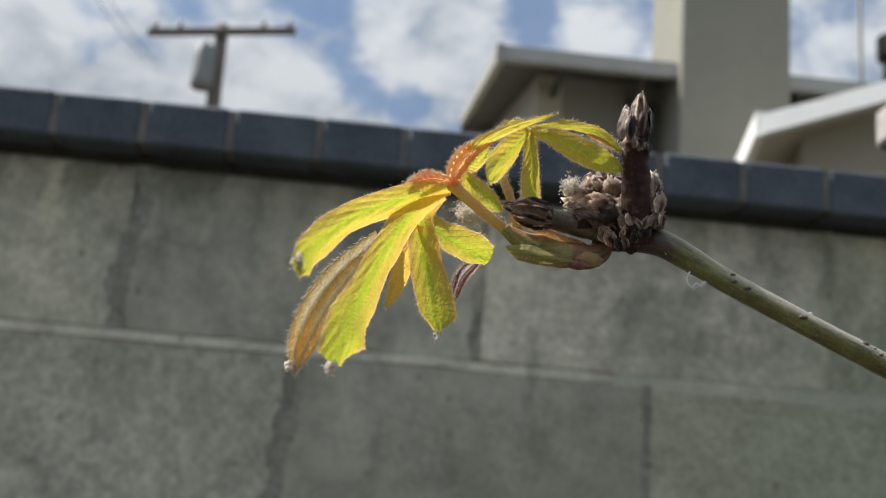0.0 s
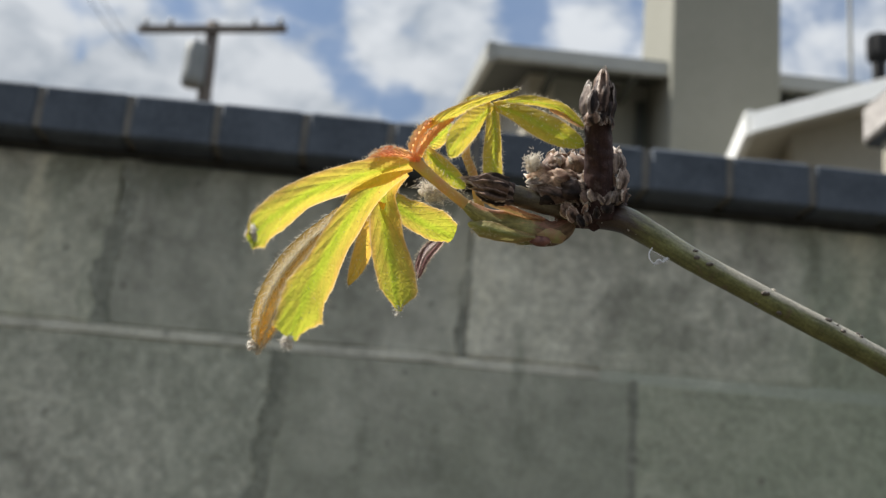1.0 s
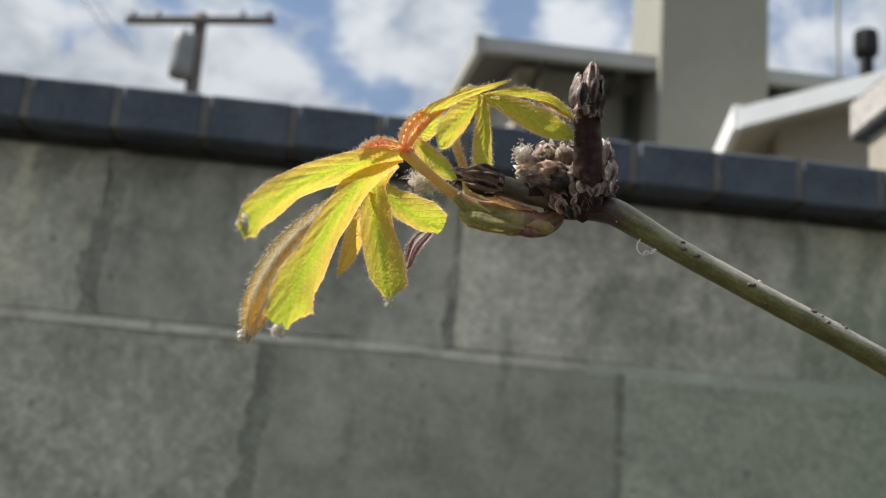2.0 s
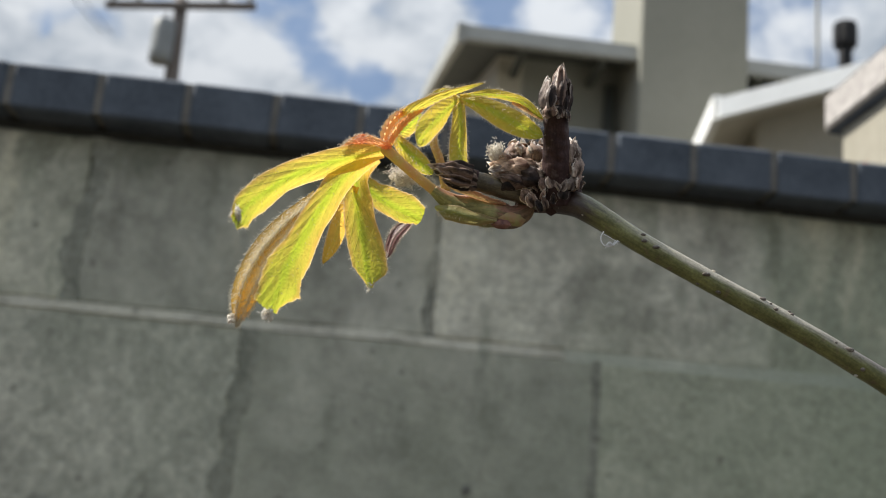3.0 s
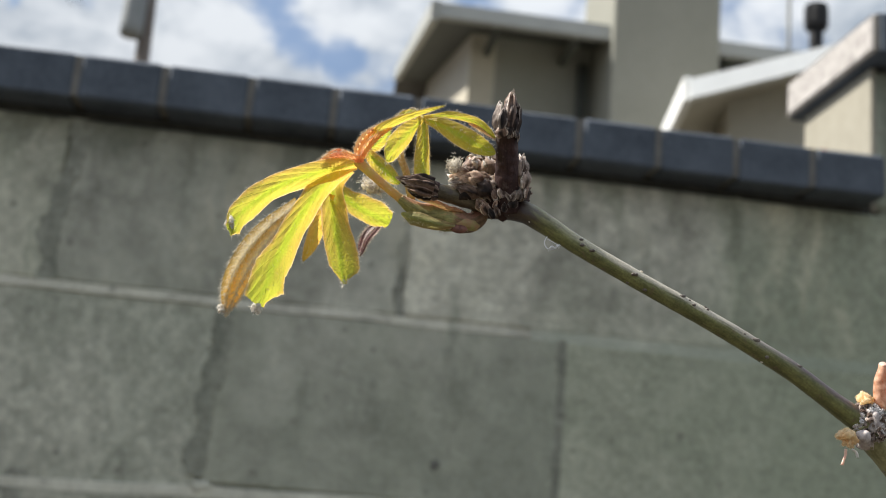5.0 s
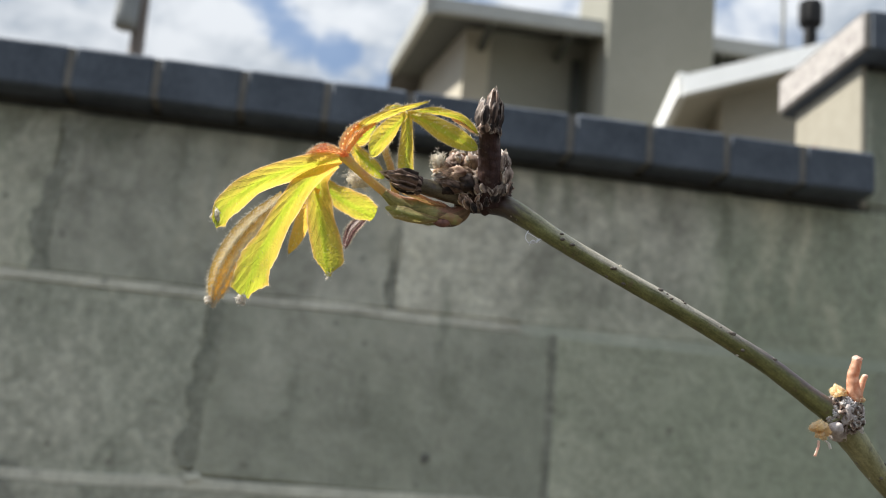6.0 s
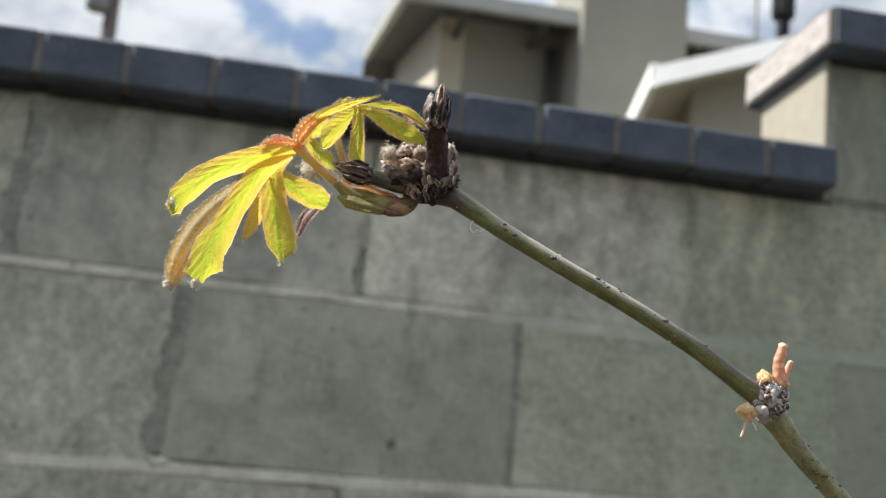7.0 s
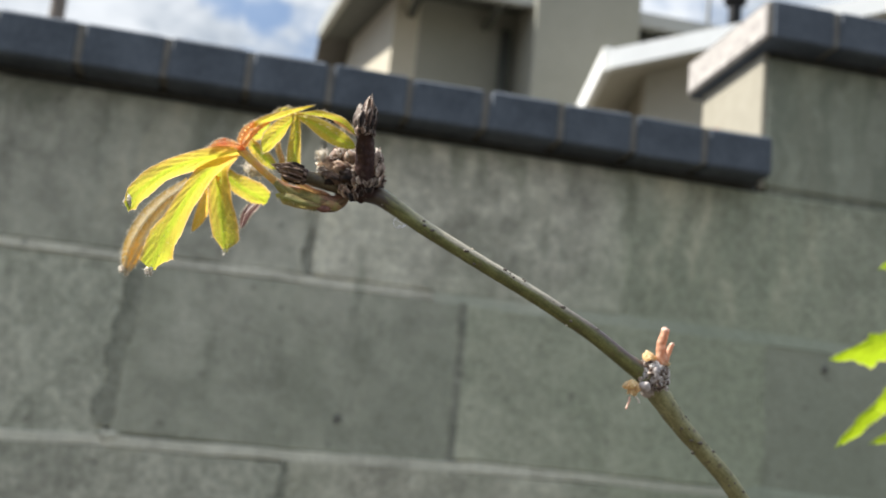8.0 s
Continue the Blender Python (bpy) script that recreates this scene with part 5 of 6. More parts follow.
# red pleated folds over the hub
for k, (mid_, w, pl) in enumerate((
        ([(-0.0914, 0.1945, 1.2632), (-0.0955, 0.1935, 1.2636), (-0.0987, 0.1930, 1.2629), (-0.1018, 0.1925, 1.2610)], 0.0007, 3),
        ([(-0.0925, 0.1960, 1.2645), (-0.0966, 0.1955, 1.2653), (-0.0990, 0.1950, 1.2644), (-0.1010, 0.1945, 1.2627)], 0.0005, 2),
        ([(-0.0923, 0.1945, 1.2627), (-0.0923, 0.1940, 1.2659), (-0.0907, 0.1935, 1.2693), (-0.0883, 0.1928, 1.2714)], 0.0013, 3),
        ([(-0.0915, 0.1938, 1.2639), (-0.0905, 0.1932, 1.2663), (-0.0884, 0.1926, 1.2690), (-0.0858, 0.1918, 1.2712)], 0.0010, 2))):
    leaflet("pleat", mid_, w, leaf, M_LEAF_RED, turn=10 * (k - 1), fold=0.7, base=0.7, peak=0.4, blunt=1.8, pleats=pl, wave=0.00025, hairs=fuzz, seed=30 + k, teeth=0.2, silky=0.0, label="red pleated leaf base")
tips = [(-0.1176, 0.1672, 1.2384), (-0.1110, 0.1783, 1.2240), (-0.1218, 0.2270, 1.2308), (-0.0931, 0.1930, 1.2340)]
for k, q in enumerate(tips):
    roots = []
    for _ in range((160, 160, 160, 40)[k]):
        roots.append((Vector(q) + Vector((rng.gauss(0, 0.0004), rng.gauss(0, 0.0004), rng.gauss(0, 0.0006))), Vector((rng.uniform(-1, 1), rng.uniform(-1, 1), rng.uniform(-1.2, 0.4)))))
    if k < 3:
        part("wool_heart", blob(q, (0.0008, 0.0008, 0.0011), 0.9, 1300.0, 4), M_WOOL, leaf)
    part("wool", spikes(roots, 0.0007, 0.00007, rng, None, 0.6), M_WOOL, leaf, "white woolly tip", None, "stuff")
roots = [(Vector((-0.0879, 0.2030, 1.2601)) + Vector((rng.gauss(0, 0.0016), rng.gauss(0, 0.0008), rng.gauss(0, 0.0010))), Vector((rng.uniform(-1, 1), rng.uniform(-1, 0), rng.uniform(-1, 1)))) for _ in range(900)]
part("wool_heart", blob((-0.0882, 0.2035, 1.2600), (0.0026, 0.0010, 0.0013), 0.8, 900.0, 4), M_WOOL, leaf)
part("wool", spikes(roots, 0.0013, 0.00006, rng, None, 0.6), M_WOOL, leaf, "white woolly axil", None, "stuff")

# ---- the smaller leaf above
upper = part("leaf", tube([(-0.0791, 0.2000, 1.2566), (-0.0809, 0.1990, 1.2628), (-0.0829, 0.1980, 1.2673), (-0.0819, 0.1950, 1.2717), (-0.0789, 0.1915, 1.2744)], [0.0010, 0.0009, 0.00085, 0.0007, 0.0008], 12, 26, 0.06, 500.0), M_PETIOLE, branch, "smaller arched leaf with narrow olive leaflets", B)
leaflet("leaflet", [(-0.0919, 0.1955, 1.2644), (-0.0900, 0.1940, 1.2690), (-0.0864, 0.1910, 1.2716), (-0.0808, 0.1880, 1.2737), (-0.0746, 0.1870, 1.2764)], 0.0013, leaf, M_LEAF_TOP, turn=8, fold=0.5, base=0.9, peak=0.35, blunt=1.3, hairs=fuzz, label="narrow upright leaflet with a pink base", seed=11)
leaflet("leaflet", [(-0.0858, 0.1925, 1.2717), (-0.0831, 0.1915, 1.2749), (-0.0804, 0.1905, 1.2757)], 0.0008, leaf, M_LEAF_OLIVE, turn=0, fold=0.4, base=0.5, peak=0.4, hairs=fuzz, seed=18)
leaflet("leaflet", [(-0.0792, 0.1890, 1.2732), (-0.0819, 0.1850, 1.2687), (-0.0847, 0.1825, 1.2643), (-0.0872, 0.1800, 1.2594)], 0.0027, upper, M_LEAF_OLIVE, turn=0, fold=0.3, base=0.35, peak=0.55, blunt=2.6, hairs=fuzz, seed=12)
leaflet("leaflet", [(-0.0789, 0.1900, 1.2738), (-0.0783, 0.1900, 1.2682), (-0.0780, 0.1900, 1.2626), (-0.0776, 0.1895, 1.2584)], 0.0022, upper, M_LEAF_OLIVE, turn=-8, fold=0.3, base=0.6, peak=0.75, blunt=3.5, hairs=fuzz, seed=13)
leaflet("leaflet", [(-0.0789, 0.1900, 1.2738), (-0.0740, 0.1865, 1.2710), (-0.0684, 0.1845, 1.2678), (-0.0624, 0.1845, 1.2655)], 0.0024, upper, M_LEAF_OLIVE, turn=0, fold=0.25, base=0.35, peak=0.6, blunt=2.2, hairs=fuzz, seed=14)
leaflet("leaflet", [(-0.0789, 0.1900, 1.2742), (-0.0730, 0.1870, 1.2741), (-0.0670, 0.1860, 1.2729), (-0.0625, 0.1855, 1.2696)], 0.0011, upper, M_LEAF_OLIVE, turn=25, fold=0.4, base=0.5, peak=0.5, blunt=1.8, hairs=fuzz, seed=15)
leaflet("leaflet", [(-0.0687, 0.1870, 1.2729), (-0.0655, 0.1865, 1.2717), (-0.0622, 0.1860, 1.2696)], 0.0007, upper, M_LEAF_RED, turn=0, fold=0.4, base=0.4, peak=0.5, hairs=fuzz, seed=19)
leaflet("leaflet", [(-0.0910, 0.1990, 1.2675), (-0.0886, 0.2000, 1.2654), (-0.0854, 0.2005, 1.2630), (-0.0822, 0.2005, 1.2606)], 0.0019, leaf, M_LEAF, turn=0, fold=0.3, base=0.5, peak=0.55, blunt=2.2, hairs=fuzz, seed=16)
leaflet("leaflet", [(-0.0909, 0.2005, 1.2676), (-0.0885, 0.2010, 1.2705), (-0.0854, 0.2010, 1.2735)], 0.0022, leaf, M_LEAF, turn=0, fold=0.1, base=0.4, peak=0.5, hairs=fuzz, seed=17)
for a0, a1, r in (((-0.0784, 0.1960, 1.2531), (-0.0921, 0.1960, 1.2641), 0.0012), ((-0.0809, 0.1990, 1.2628), (-0.0829, 0.1980, 1.2673), 0.0009), ((-0.0829, 0.1980, 1.2673), (-0.0789, 0.1915, 1.2744), 0.0008), ((-0.0692, 0.1950, 1.2487), (-0.0811, 0.1950, 1.2508), 0.0004)):
    for k in range(170):
        w = rng.uniform(0, 6.28)
        out = Vector((math.sin(w) * 0.6, math.cos(w), math.sin(w)))
        fuzz.append((Vector(a0).lerp(Vector(a1), rng.random()) + out.normalized() * r, out))
part("hairs", spikes(fuzz, 0.00075, 0.000034, rng), M_HAIR, leaf, "fine white hairs along the leaf edges", None, "stuff")

# ---- the older joint with its crust, tufts and shoots
knot = part("knot", blob((0.0280, 0.1868, 1.2128), (0.0040, 0.0036, 0.0052), 0.45, 420.0, 4), M_CRUST, branch, "joint crusted with white and brown scales", B)
spots = []
kc = Vector((0.0280, 0.1866, 1.2134))
for k in range(230):
    w, u = rng.uniform(-3.3, 0.3), rng.uniform(-0.8, 1.0)
    out = Vector((math.cos(w), math.sin(w), u)).normalized()
    spots.append((kc + Vector((out.x * 0.0038, out.y * 0.0034, out.z * 0.0052)), Vector((rng.uniform(-0.9, 0.9), rng.uniform(-0.3, 0.3), rng.uniform(-0.5, 1))) + out * 0.15, out, rng.uniform(0.0007, 0.0019)))
scales(knot, [q for q in spots if q[2].z > -0.3], (M_CRUST_SCALE, M_SCALE_GREY, M_CRUST_SCALE, M_SCALE, M_CRUST_SCALE, M_SCALE_GREY), rng, (3, 9))
scales(knot, [q for q in spots if q[2].z <= -0.3], (M_SCALE, M_SCALE_GREY, M_CRUST_SCALE), rng, (0, 6))
part("shoot", tube([(0.0300, 0.1850, 1.2170), (0.0294, 0.1846, 1.2196), (0.0290, 0.1842, 1.2224), (0.0293, 0.1839, 1.2242), (0.0298, 0.1838, 1.2263)], [0.0019, 0.0016, 0.0013, 0.00125, 0.0011], 16, 44, 0.14, 700.0), M_SPROUT, knot, "salmon pink shoot with a cream tip")
part("shoot", tube([(0.0308, 0.1858, 1.2182), (0.0318, 0.1860, 1.2204), (0.0330, 0.1863, 1.2230)], [0.0011, 0.0009, 0.0007], 12, 18, 0.14, 800.0), M_SPROUT, knot, "salmon pink shoot with a cream tip")
for c, r in (((0.0298, 0.1838, 1.2265), 0.0011), ((0.0331, 0.1863, 1.2232), 0.0007)):
    part("shoot_tip", blob(c, (r, r, r * 0.7), 0.5, 1500.0, 3), M_TIP, knot, "pale crumbly tip of the shoot")
part("bud", blob((0.0240, 0.1825, 1.2100), (0.0018, 0.0015, 0.0015), 0.25, 700.0, 3), M_CRUST, knot, "pale round dormant bud")
for c, sp, n in (((0.0206, 0.1825, 1.2095), 0.0019, 620), ((0.0262, 0.1850, 1.2182), 0.0016, 380), ((0.0306, 0.1838, 1.2174), 0.0010, 120)):
    c = Vector(c)
    tuft = part("tuft", blob(c, (sp * 0.95, sp * 0.85, sp), 1.0, 760.0, 4), M_TUFT, knot, "cream orange tuft of fibres")
    roots = []
    for k in range(n):
        d = Vector([rng.gauss(0, 1) for _ in range(3)]).normalized()
        q = c + Vector((d.x * 0.95, d.y * 0.85, d.z)) * sp * (1 + noise.noise((c + d * sp) * 760.0))
        roots.append((q - d * 0.0003, d + Vector((-0.3, -0.1, -0.3))))
    part("fibres", spikes(roots, 0.0008, 0.00007, rng, None, 0.6), M_TUFT, tuft, "", None, "stuff")
part("fibre", tube([(0.0198, 0.1820, 1.2069), (0.0196, 0.1820, 1.2053), (0.0189, 0.1820, 1.2034)], [0.00036, 0.0003, 0.00034], 8, 16, 0.7, 1500.0), M_TIP, knot)
part("fibre", tube([(0.0213, 0.1820, 1.2070), (0.0222, 0.1820, 1.2064), (0.0226, 0.1820, 1.2053)], [0.0003, 0.0003, 0.00035], 8, 10, 0.3, 900.0), M_WOOL, knot)

# raised pores on the stem
AXIS = smooth_path([(-0.0567, 0.1945, 1.2559), (-0.0501, 0.1905, 1.2529), (-0.0403, 0.1879, 1.2468), (-0.0327, 0.1866, 1.2429), (-0.0245, 0.1857, 1.2389), (-0.0160, 0.1850, 1.2350), (-0.0079, 0.1848, 1.2313), (0.0006, 0.1848, 1.2271), (0.0094, 0.1855, 1.2227), (0.0183, 0.1862, 1.2173), (0.0255, 0.1870, 1.2137)], 160)
AXIS += smooth_path([(0.0310, 0.1880, 1.2081), (0.0372, 0.1900, 1.2020), (0.0467, 0.1930, 1.1943), (0.0607, 0.1980, 1.1828)], 90)


def on_bark(q, r):
    """The place on the bark next to q."""
    q = Vector(q)
    c = min(AXIS, key=lambda a: (a - q).length)
    return c + (q - c).normalized() * r


for q, out, s in (((-0.0290, 0.1832, 1.2413), 0, 1.0), ((-0.0387, 0.1850, 1.2460), 0, 0.8), ((-0.0409, 0.1855, 1.2471), 0, 0.8), ((-0.0411, 0.1857, 1.2488), 0, 0.6), ((-0.0178, 0.1832, 1.2378), 0, 0.9), ((-0.0007, 0.1825, 1.2294), 0, 1.2), ((0.0098, 0.1835, 1.2248), 0, 1.1), ((0.0182, 0.1842, 1.2193), 0, 1.2), ((0.0337, 0.1870, 1.2077), 0, 0.8), ((0.0374, 0.1880, 1.2066), 0, 0.8), ((0.0391, 0.1885, 1.2036), 0, 0.7), ((0.0442, 0.1898, 1.1968), 0, 0.9), ((0.0415, 0.1895, 1.1976), 0, 0.7), ((0.0491, 0.1915, 1.1949), 0, 0.8), ((0.0573, 0.1940, 1.1869), 0, 0.8), ((0.0334, 0.1870, 1.2064), 0, 0.6), ((0.0609, 0.1950, 1.1848), 0, 0.8)):
    part("pore", blob(on_bark(q, 0.0021 if q[0] < 0.0305 else 0.0029), (0.0009 * s, 0.00036 * s, 0.00046 * s), 0.4, 1500.0, 2), M_PORE, branch, "", B)
for k in range(24):
    old_ = k > 9
    c = AXIS[rng.randrange(165, 250)] if old_ else AXIS[rng.randrange(30, 155)]
    w = rng.uniform(-1.5, 1.5)
    q = c + Vector((0.35 * math.sin(w), -math.cos(w), 0.9 * math.sin(w))).normalized() * 0.002
    z = rng.uniform(0.45, 0.95)
    part("pore", blob(on_bark(q, 0.0028 if old_ else 0.0021), (0.00060 * z, 0.00034 * z, 0.00042 * z), 0.4, 1500.0, 2), M_PORE, branch, "", B)
# pale flakes along the stem
for q in ((-0.0269, 0.1850, 1.2430), (-0.0519, 0.1885, 1.2503), (-0.0534, 0.1890, 1.2513), (0.0098, 0.1840, 1.2255), (0.0326, 0.1885, 1.2032), (0.0362, 0.1895, 1.2003), (0.0430, 0.1920, 1.1941), (-0.0582, 0.1915, 1.2523), (0.0012, 0.1845, 1.2247)):
    part("flake", blob(on_bark(q, 0.0021), (0.0004, 0.0003, 0.0003), 0.4, 2500.0, 2), M_WOOL, branch, "", B)
# a loop of silk under the stem
silk_loop = part("silk_loop", tube([(-0.0488, 0.1870, 1.2484), (-0.0493, 0.1870, 1.2474), (-0.0492, 0.1870, 1.2463), (-0.0484, 0.1870, 1.2455), (-0.0474, 0.1870, 1.2456), (-0.0464, 0.1870, 1.2463), (-0.0459, 0.1870, 1.2469)], [0.00014] * 7, 6, 40), M_SILK, branch, "loop of white spider silk", B)
part("strand", tube([(-0.0484, 0.1868, 1.2454), (-0.0477, 0.1866, 1.2462), (-0.0468, 0.1868, 1.2458), (-0.0462, 0.1868, 1.2467)], [0.00016] * 4, 6, 24), M_SILK, silk_loop)
part("strand", tube([(-0.0489, 0.1868, 1.2478), (-0.0478, 0.1866, 1.2473), (-0.0466, 0.1868, 1.2468), (-0.0456, 0.1868, 1.2466)], [0.00006] * 4, 6, 24), M_SILK, silk_loop)
roots = [(Vector((-0.0482, 0.1868, 1.2455)).lerp(Vector((-0.0460, 0.1868, 1.2465)), rng.random()), Vector((rng.uniform(-1, 1), rng.uniform(-0.3, 0.3), rng.uniform(-0.4, 1)))) for _ in range(40)]
part("wisps", spikes(roots, 0.0007, 0.00006, rng, None, 0.7), M_SILK, silk_loop, "", None, "stuff")

# ---- a green-leaved shrub beside it
shrub = thing("shrub", "shrub with fresh bright green toothed leaves", "shrub", (0.52, 0.52, 0.0))
S = Matrix.Translation((-0.52, -0.52, 0.0))
part("stem", tube([(0.52, 0.52, 0.0), (0.50, 0.51, 0.6), (0.45, 0.50, 1.0), (0.36, 0.48, 1.22)], [0.009, 0.007, 0.004, 0.0015], 12, 40, 0.05, 80.0), M_STUB, shrub, "", S)


def palm(hub, lobes):
    """A toothed leaf on its stalk: each lobe has its midrib from the hub outwards, and the half widths of its lower and upper side."""
    stalk = part("leaf", tube([(0.40, 0.49, 1.13), ((0.40 + hub[0]) / 2, 0.485, (1.15 + hub[2]) / 2), hub], [0.0013, 0.001, 0.001], 8, 14), M_PETIOLE, shrub, "", S)
    for k, (mid_, lower, upper_) in enumerate(lobes):
        leaflet("lobe", mid_, 0.008, stalk, M_LEAF_GREEN, turn=6 * (k - 1), fold=0.15, teeth=0.25, nu=80, seed=20 + k, facing=(0.0, -1.0, -0.2), sides=(lower, upper_), puff=0.0004)


palm((0.3048, 0.4600, 1.2907), [
    ([(0.3048, 0.4600, 1.2907), (0.2815, 0.4640, 1.2811), (0.2698, 0.4680, 1.2762), (0.2507, 0.4720, 1.2684)], [0.0020, 0.0048, 0.0075, 0.0095, 0.0112, 0.0102, 0.0136, 0.0092, 0.0044, 0.0031, 0.0003], [0.0020, 0.0041, 0.0054, 0.0061, 0.0065, 0.0082, 0.0048, 0.0037, 0.0031, 0.0020, 0.0003]),
    ([(0.3118, 0.4700, 1.2927), (0.3259, 0.4740, 1.2831), (0.3401, 0.4780, 1.2683)], [0.0014, 0.0068, 0.0102, 0.0075, 0.0048, 0.0007], [0.0014, 0.0068, 0.0088, 0.0082, 0.0041, 0.0007]),
    ([(0.3118, 0.4700, 1.2927), (0.3295, 0.4740, 1.3106), (0.3477, 0.4780, 1.3273)], [0.0014, 0.0068, 0.0102, 0.0075, 0.0048, 0.0007], [0.0014, 0.0068, 0.0088, 0.0082, 0.0041, 0.0007])])
palm((0.3121, 0.4700, 1.2580), [
    ([(0.2981, 0.4500, 1.2553), (0.2839, 0.4540, 1.2501), (0.2702, 0.4580, 1.2431)], [0.0020, 0.0075, 0.0075, 0.0088, 0.0068, 0.0075, 0.0007], [0.0020, 0.0061, 0.0082, 0.0068, 0.0075, 0.0041, 0.0007]),
    ([(0.3331, 0.5000, 1.2621), (0.3054, 0.5040, 1.2483), (0.2923, 0.5080, 1.2351), (0.2800, 0.5120, 1.2221)], [0.0014, 0.0027, 0.0044, 0.0054, 0.0041, 0.0048, 0.0027, 0.0003], [0.0014, 0.0027, 0.0044, 0.0041, 0.0048, 0.0031, 0.0024, 0.0003]),
    ([(0.3331, 0.5000, 1.2621), (0.3170, 0.5040, 1.2359), (0.3000, 0.5080, 1.2261)], [0.0014, 0.0041, 0.0041, 0.0031, 0.0024, 0.0003], [0.0014, 0.0041, 0.0041, 0.0034, 0.0020, 0.0003])])
palm((0.3151, 0.4700, 1.3424), [
    ([(0.3151, 0.4700, 1.3424), (0.2973, 0.4740, 1.3337), (0.2847, 0.4780, 1.3269)], [0.0014, 0.0048, 0.0041, 0.0034, 0.0020, 0.0003], [0.0014, 0.0054, 0.0041, 0.0027, 0.0024, 0.0003])])

# ---- pieces of the wall: blocks, bed joints and coping bricks
block_mesh = {}


def block(x0, x1, z0, z1, parent, y0=WY, depth=0.19, mat=None):
    mat = mat or M_BLOCK
    key = (round(x1 - x0, 3), round(z1 - z0, 3), round(depth, 3), mat.name)
    if key not in block_mesh:
        data = bpy.data.meshes.new("block")
        bmk = boxed(-key[0] / 2, key[0] / 2, 0, depth, -key[1] / 2, key[1] / 2, bevel=0.0035)
        bmk.to_mesh(data)
        bmk.free()
        data.materials.append(mat)
        block_mesh[key] = data
    ob = new("block", block_mesh[key])
    ob.parent = parent
    ob.matrix_basis = Matrix.Translation(((x0 + x1) / 2, y0 + rng.uniform(-0.0012, 0.0012), (z0 + z1) / 2)) @ pose(0, 0, 0, rng.uniform(-0.15, 0.15), 0, rng.uniform(-0.15, 0.15))


rng = random.Random(8)
for c in range(8):
    z0, z1 = 0.2 * c + (0.004 if c else 0.0), 0.2 * c + 0.196
    shift = 0.2 if c % 2 == 0 else 0.005
    edges = [LEFT_X] + [shift + 0.4 * k for k in range(-12, 13) if LEFT_X + 0.1 < shift + 0.4 * k < RIGHT_X - 0.1] + [RIGHT_X]
    for a0, a1 in zip(edges, edges[1:]):
        odd_mats = {(6, -0.4): M_BLOCK_PITTED, (5, -0.6): M_BLOCK_PITTED, (5, -0.2): M_BLOCK_PITTED, (6, 0.0): M_BLOCK_DARK, (7, -0.2): M_BLOCK_DARK, (6, 0.8): M_BLOCK_DARK, (7, 0.2): M_BLOCK_LIMED}     # course, and middle of the block
        mid_x = (a0 + a1) / 2      # the bed joint between courses 5 and 6 sags to the wall's far end
        sag = min(0.023, max(0.0, (0.30 - mid_x) * 0.0255)) if c in (5, 6) else 0.0
        block(a0 + 0.0012, a1 - 0.0012, z0 - (sag if c == 6 else 0.0), z1 - (sag if c == 5 else 0.0), wall, mat=odd_mats.get((c, round(mid_x, 1))))
    for k, a0 in enumerate(edges[1:-1]):
        plainer = a0 > 0.3
        wide = 0.014 if plainer else rng.uniform(0.011, 0.015) if a0 > -0.1 else 0.026
        strip = wavy_strip(z1 - z0, wide, 0.0002 if plainer else 0.0006, c * 31 + k, True, 0.75, 90)
        part("head_joint", strip, M_BLOCK if plainer else M_HEAD, wall, "", Matrix.Translation((a0, WY, (z0 + z1) / 2)))
    if c:
        far_end = 0.56 if c == 6 else 0.16
        runs_ = [(LEFT_X, far_end, M_BED, 0.0125, 0.0), (far_end, RIGHT_X, M_BED_FAINT, 0.020, 0.0)]
        if c == 6:
            runs_ = [(LEFT_X, -0.60, M_BED, 0.013, -0.023), (-0.60, 0.30, M_BED, 0.0145, -0.0115), (0.30, 0.56, M_BED, 0.013, 0.0), runs_[1]]
        for a0, a1, mat, w, drop in runs_:
            strip = wavy_strip(a1 - a0, w, 0.0009 if mat == M_BED else 0.0004, c * 17, False, 0.15, 400)
            sag = pose(0, 0, 0, 0, -1.46, 0) if drop == -0.0115 else pose(0, 0, 0)
            part("bed_joint", strip, mat, wall, "", Matrix.Translation(((a0 + a1) / 2, WY, 0.2 * c + drop - (0.0008 if mat == M_BED else 0.0))) @ sag)
# flush lumps: the shade inside two small holes is put into their colour
for q, r in (((0.0595, WY + 0.0032, 1.2395), 0.0068), ((0.689, WY + 0.0032, 1.3695), 0.006)):
    part("hole", blob(q, (r, 0.005, r * 1.15), 0.35, 160.0, 3), M_HOLE, wall, "dark lump standing for a small hole")
part("mortar_lump", blob((-0.1977, WY - 0.0002, 1.1937), (0.011, 0.0022, 0.007), 0.6, 120.0, 3), M_BED, wall, "pale lump of mortar where the joints meet")
bed = boxed(STEP_X + 0.004, RIGHT_X, WY + 0.002, WY + 0.02, 1.596, 1.6035, bevel=0.001)
part("bed_joint", bed, M_HEAD, rise)
for a0, a1 in ((STEP_X, 0.98), (0.99, 1.38), (1.39, 1.78), (1.79, 2.18), (2.19, 2.58), (2.59, 2.98), (2.99, RIGHT_X)):
    block(a0, a1, 1.604, 1.790, rise, mat=M_BLOCK_DARK)
# an added smooth cream sheet for what is a sunlit block end
part("cream_end", boxed(STEP_X - 0.006, STEP_X + 0.003, WY + 0.003, WY + 0.196, 1.60, 1.796, bevel=0.002), M_SMOOTHCREAM, rise, "smooth cream sheet added over the sunlit block end")

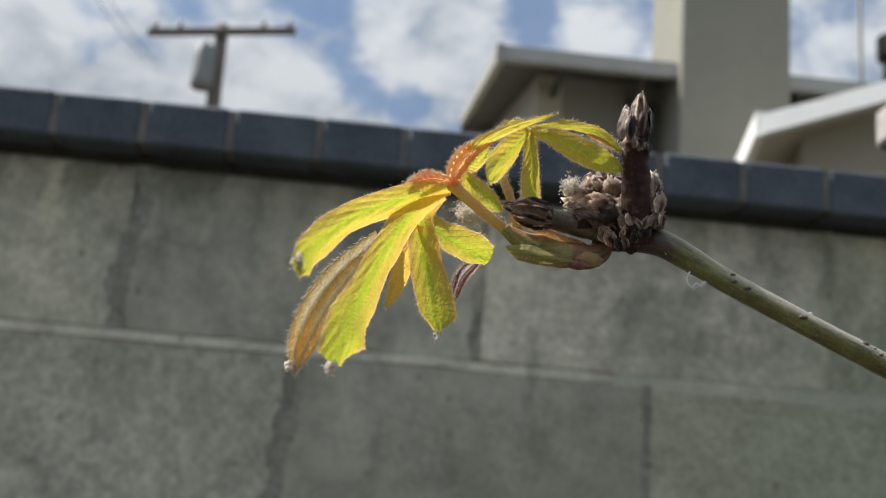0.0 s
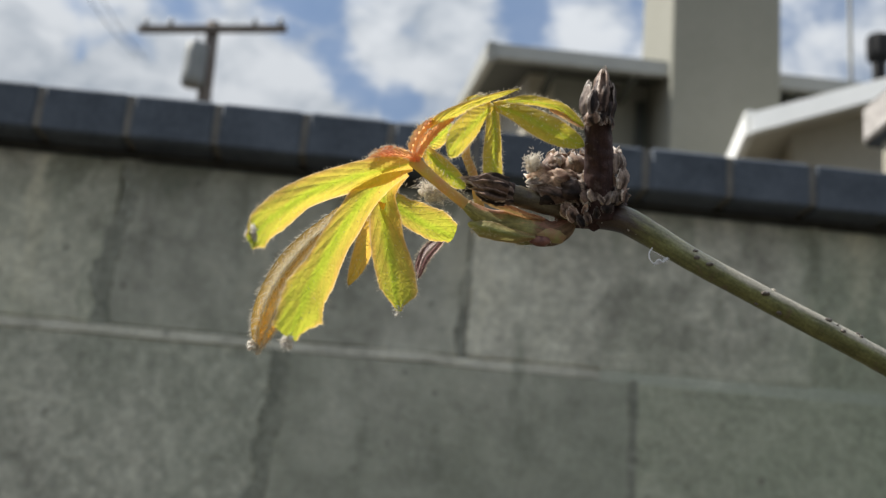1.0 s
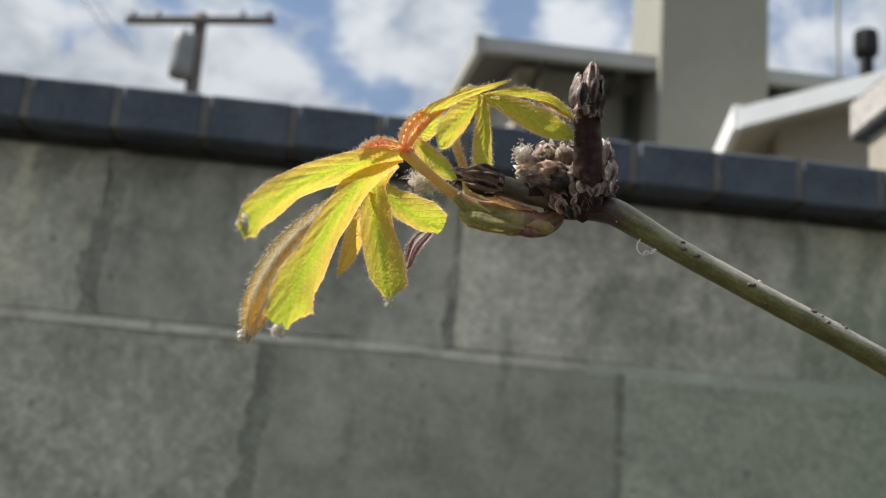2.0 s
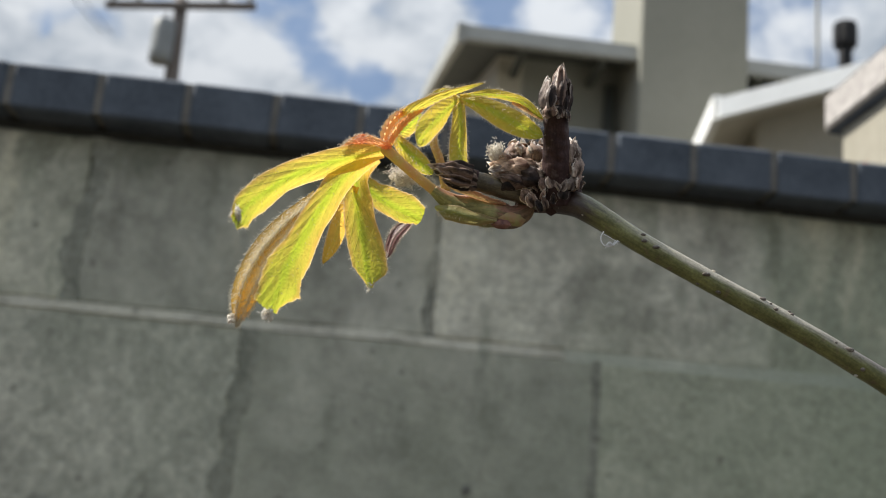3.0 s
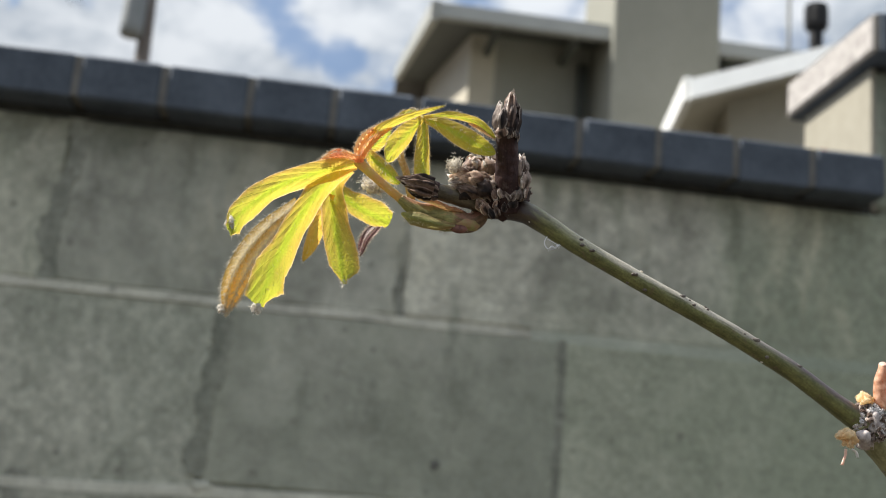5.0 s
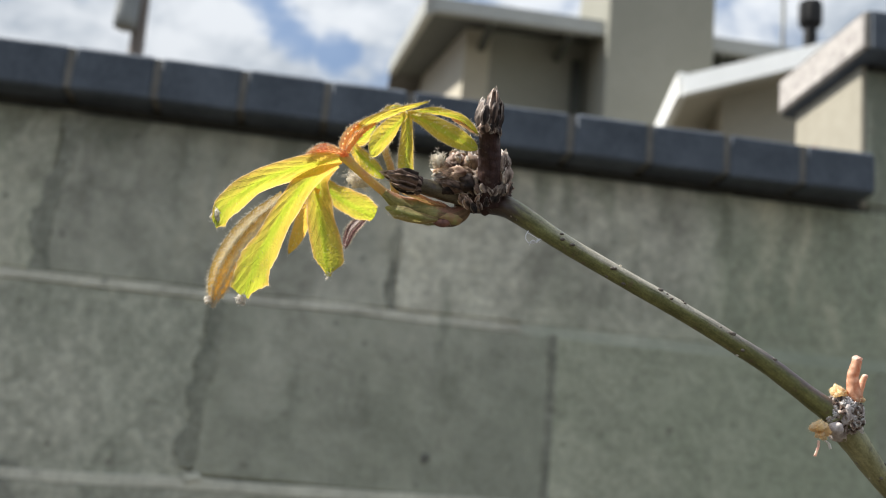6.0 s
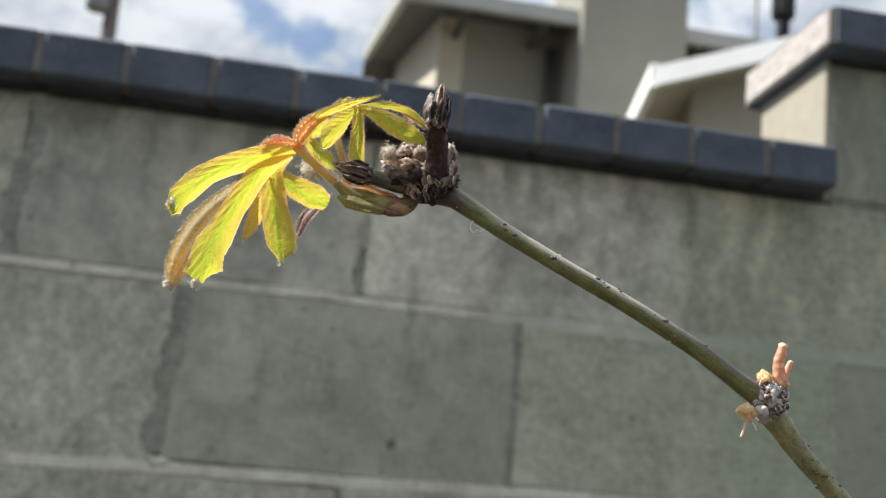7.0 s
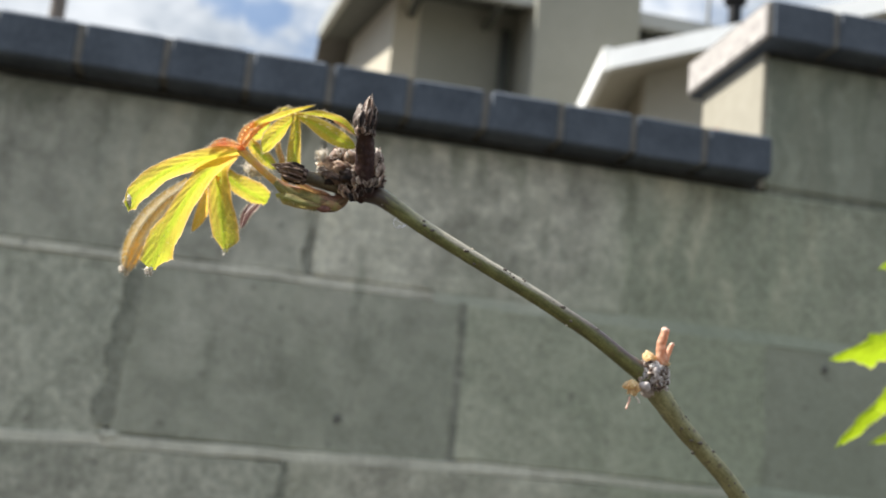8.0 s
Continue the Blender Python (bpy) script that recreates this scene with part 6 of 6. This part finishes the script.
COPE = 0.0976


def coping(parent, x_from, x_to, z0, z1, y0, y1):
    n = int(round((x_to - x_from) / COPE))
    data = []
    for k in range(3):
        bmk = boxed(-COPE / 2 + 0.0038, COPE / 2 - 0.0038, 0, y1 - y0, 0, z1 - z0, bevel=0.0022 + 0.0008 * k)
        for v in bmk.verts:
            v.co += Vector((noise.noise(v.co * 40 + Vector((k * 9, 0, 0))), noise.noise(v.co * 40 + Vector((0, k * 9, 3))), noise.noise(v.co * 40 + Vector((5, 0, k * 9))))) * 0.0016
        me = bpy.data.meshes.new("coping_brick")
        bmk.to_mesh(me)
        bmk.free()
        me.materials.append(M_COPE)
        data.append(me)
    for k in range(n):
        ob = new("coping_brick", data[rng.randrange(3)])
        ob.parent = parent
        ob.matrix_basis = Matrix.Translation((x_to - COPE * (k + 0.5), y0 + rng.uniform(-0.001, 0.001), z0 + rng.uniform(-0.0008, 0.0008))) @ pose(0, 0, 0, rng.uniform(-0.5, 0.5), rng.uniform(-0.6, 0.6), rng.uniform(-0.8, 0.8))
    part("coping_mortar", boxed(x_to - COPE * n, x_to - 0.006, y0 + 0.0038, y1 - 0.003, z0 + 0.004, z1 - 0.0012), M_COPEMORTAR, parent)


cope = thing("wall_coping", "row of dark slate-blue bricks capping the wall", "coping", (0, WY, 1.6), kind="structure")
cope.location = (0, 0, 0)
coping(cope, LEFT_X, 0.5855, 1.6065, 1.6595, WY - 0.042, WY + 0.225)
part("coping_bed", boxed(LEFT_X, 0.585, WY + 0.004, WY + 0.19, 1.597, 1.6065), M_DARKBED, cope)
cope2 = thing("wall_coping", "row of dark slate-blue bricks capping the raised wall", "coping", (0, 0, 0), kind="structure")
coping(cope2, 0.5725, 0.5725 + COPE * 28, 1.798, 1.853, WY - 0.042, WY + 0.225)
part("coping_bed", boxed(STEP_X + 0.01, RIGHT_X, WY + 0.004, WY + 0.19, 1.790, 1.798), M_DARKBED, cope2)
part("end_mortar", boxed(0.5675, 0.5735, WY - 0.036, WY + 0.215, 1.800, 1.852, bevel=0.004), M_SMEAR, cope2, "pale mortar smeared on the coping's end")
part("brick_chip", blob((0.505, WY - 0.03, 1.658), (0.008, 0.006, 0.004), 0.4, 200.0, 2), M_CHIP, cope, "chipped orange brick corner")
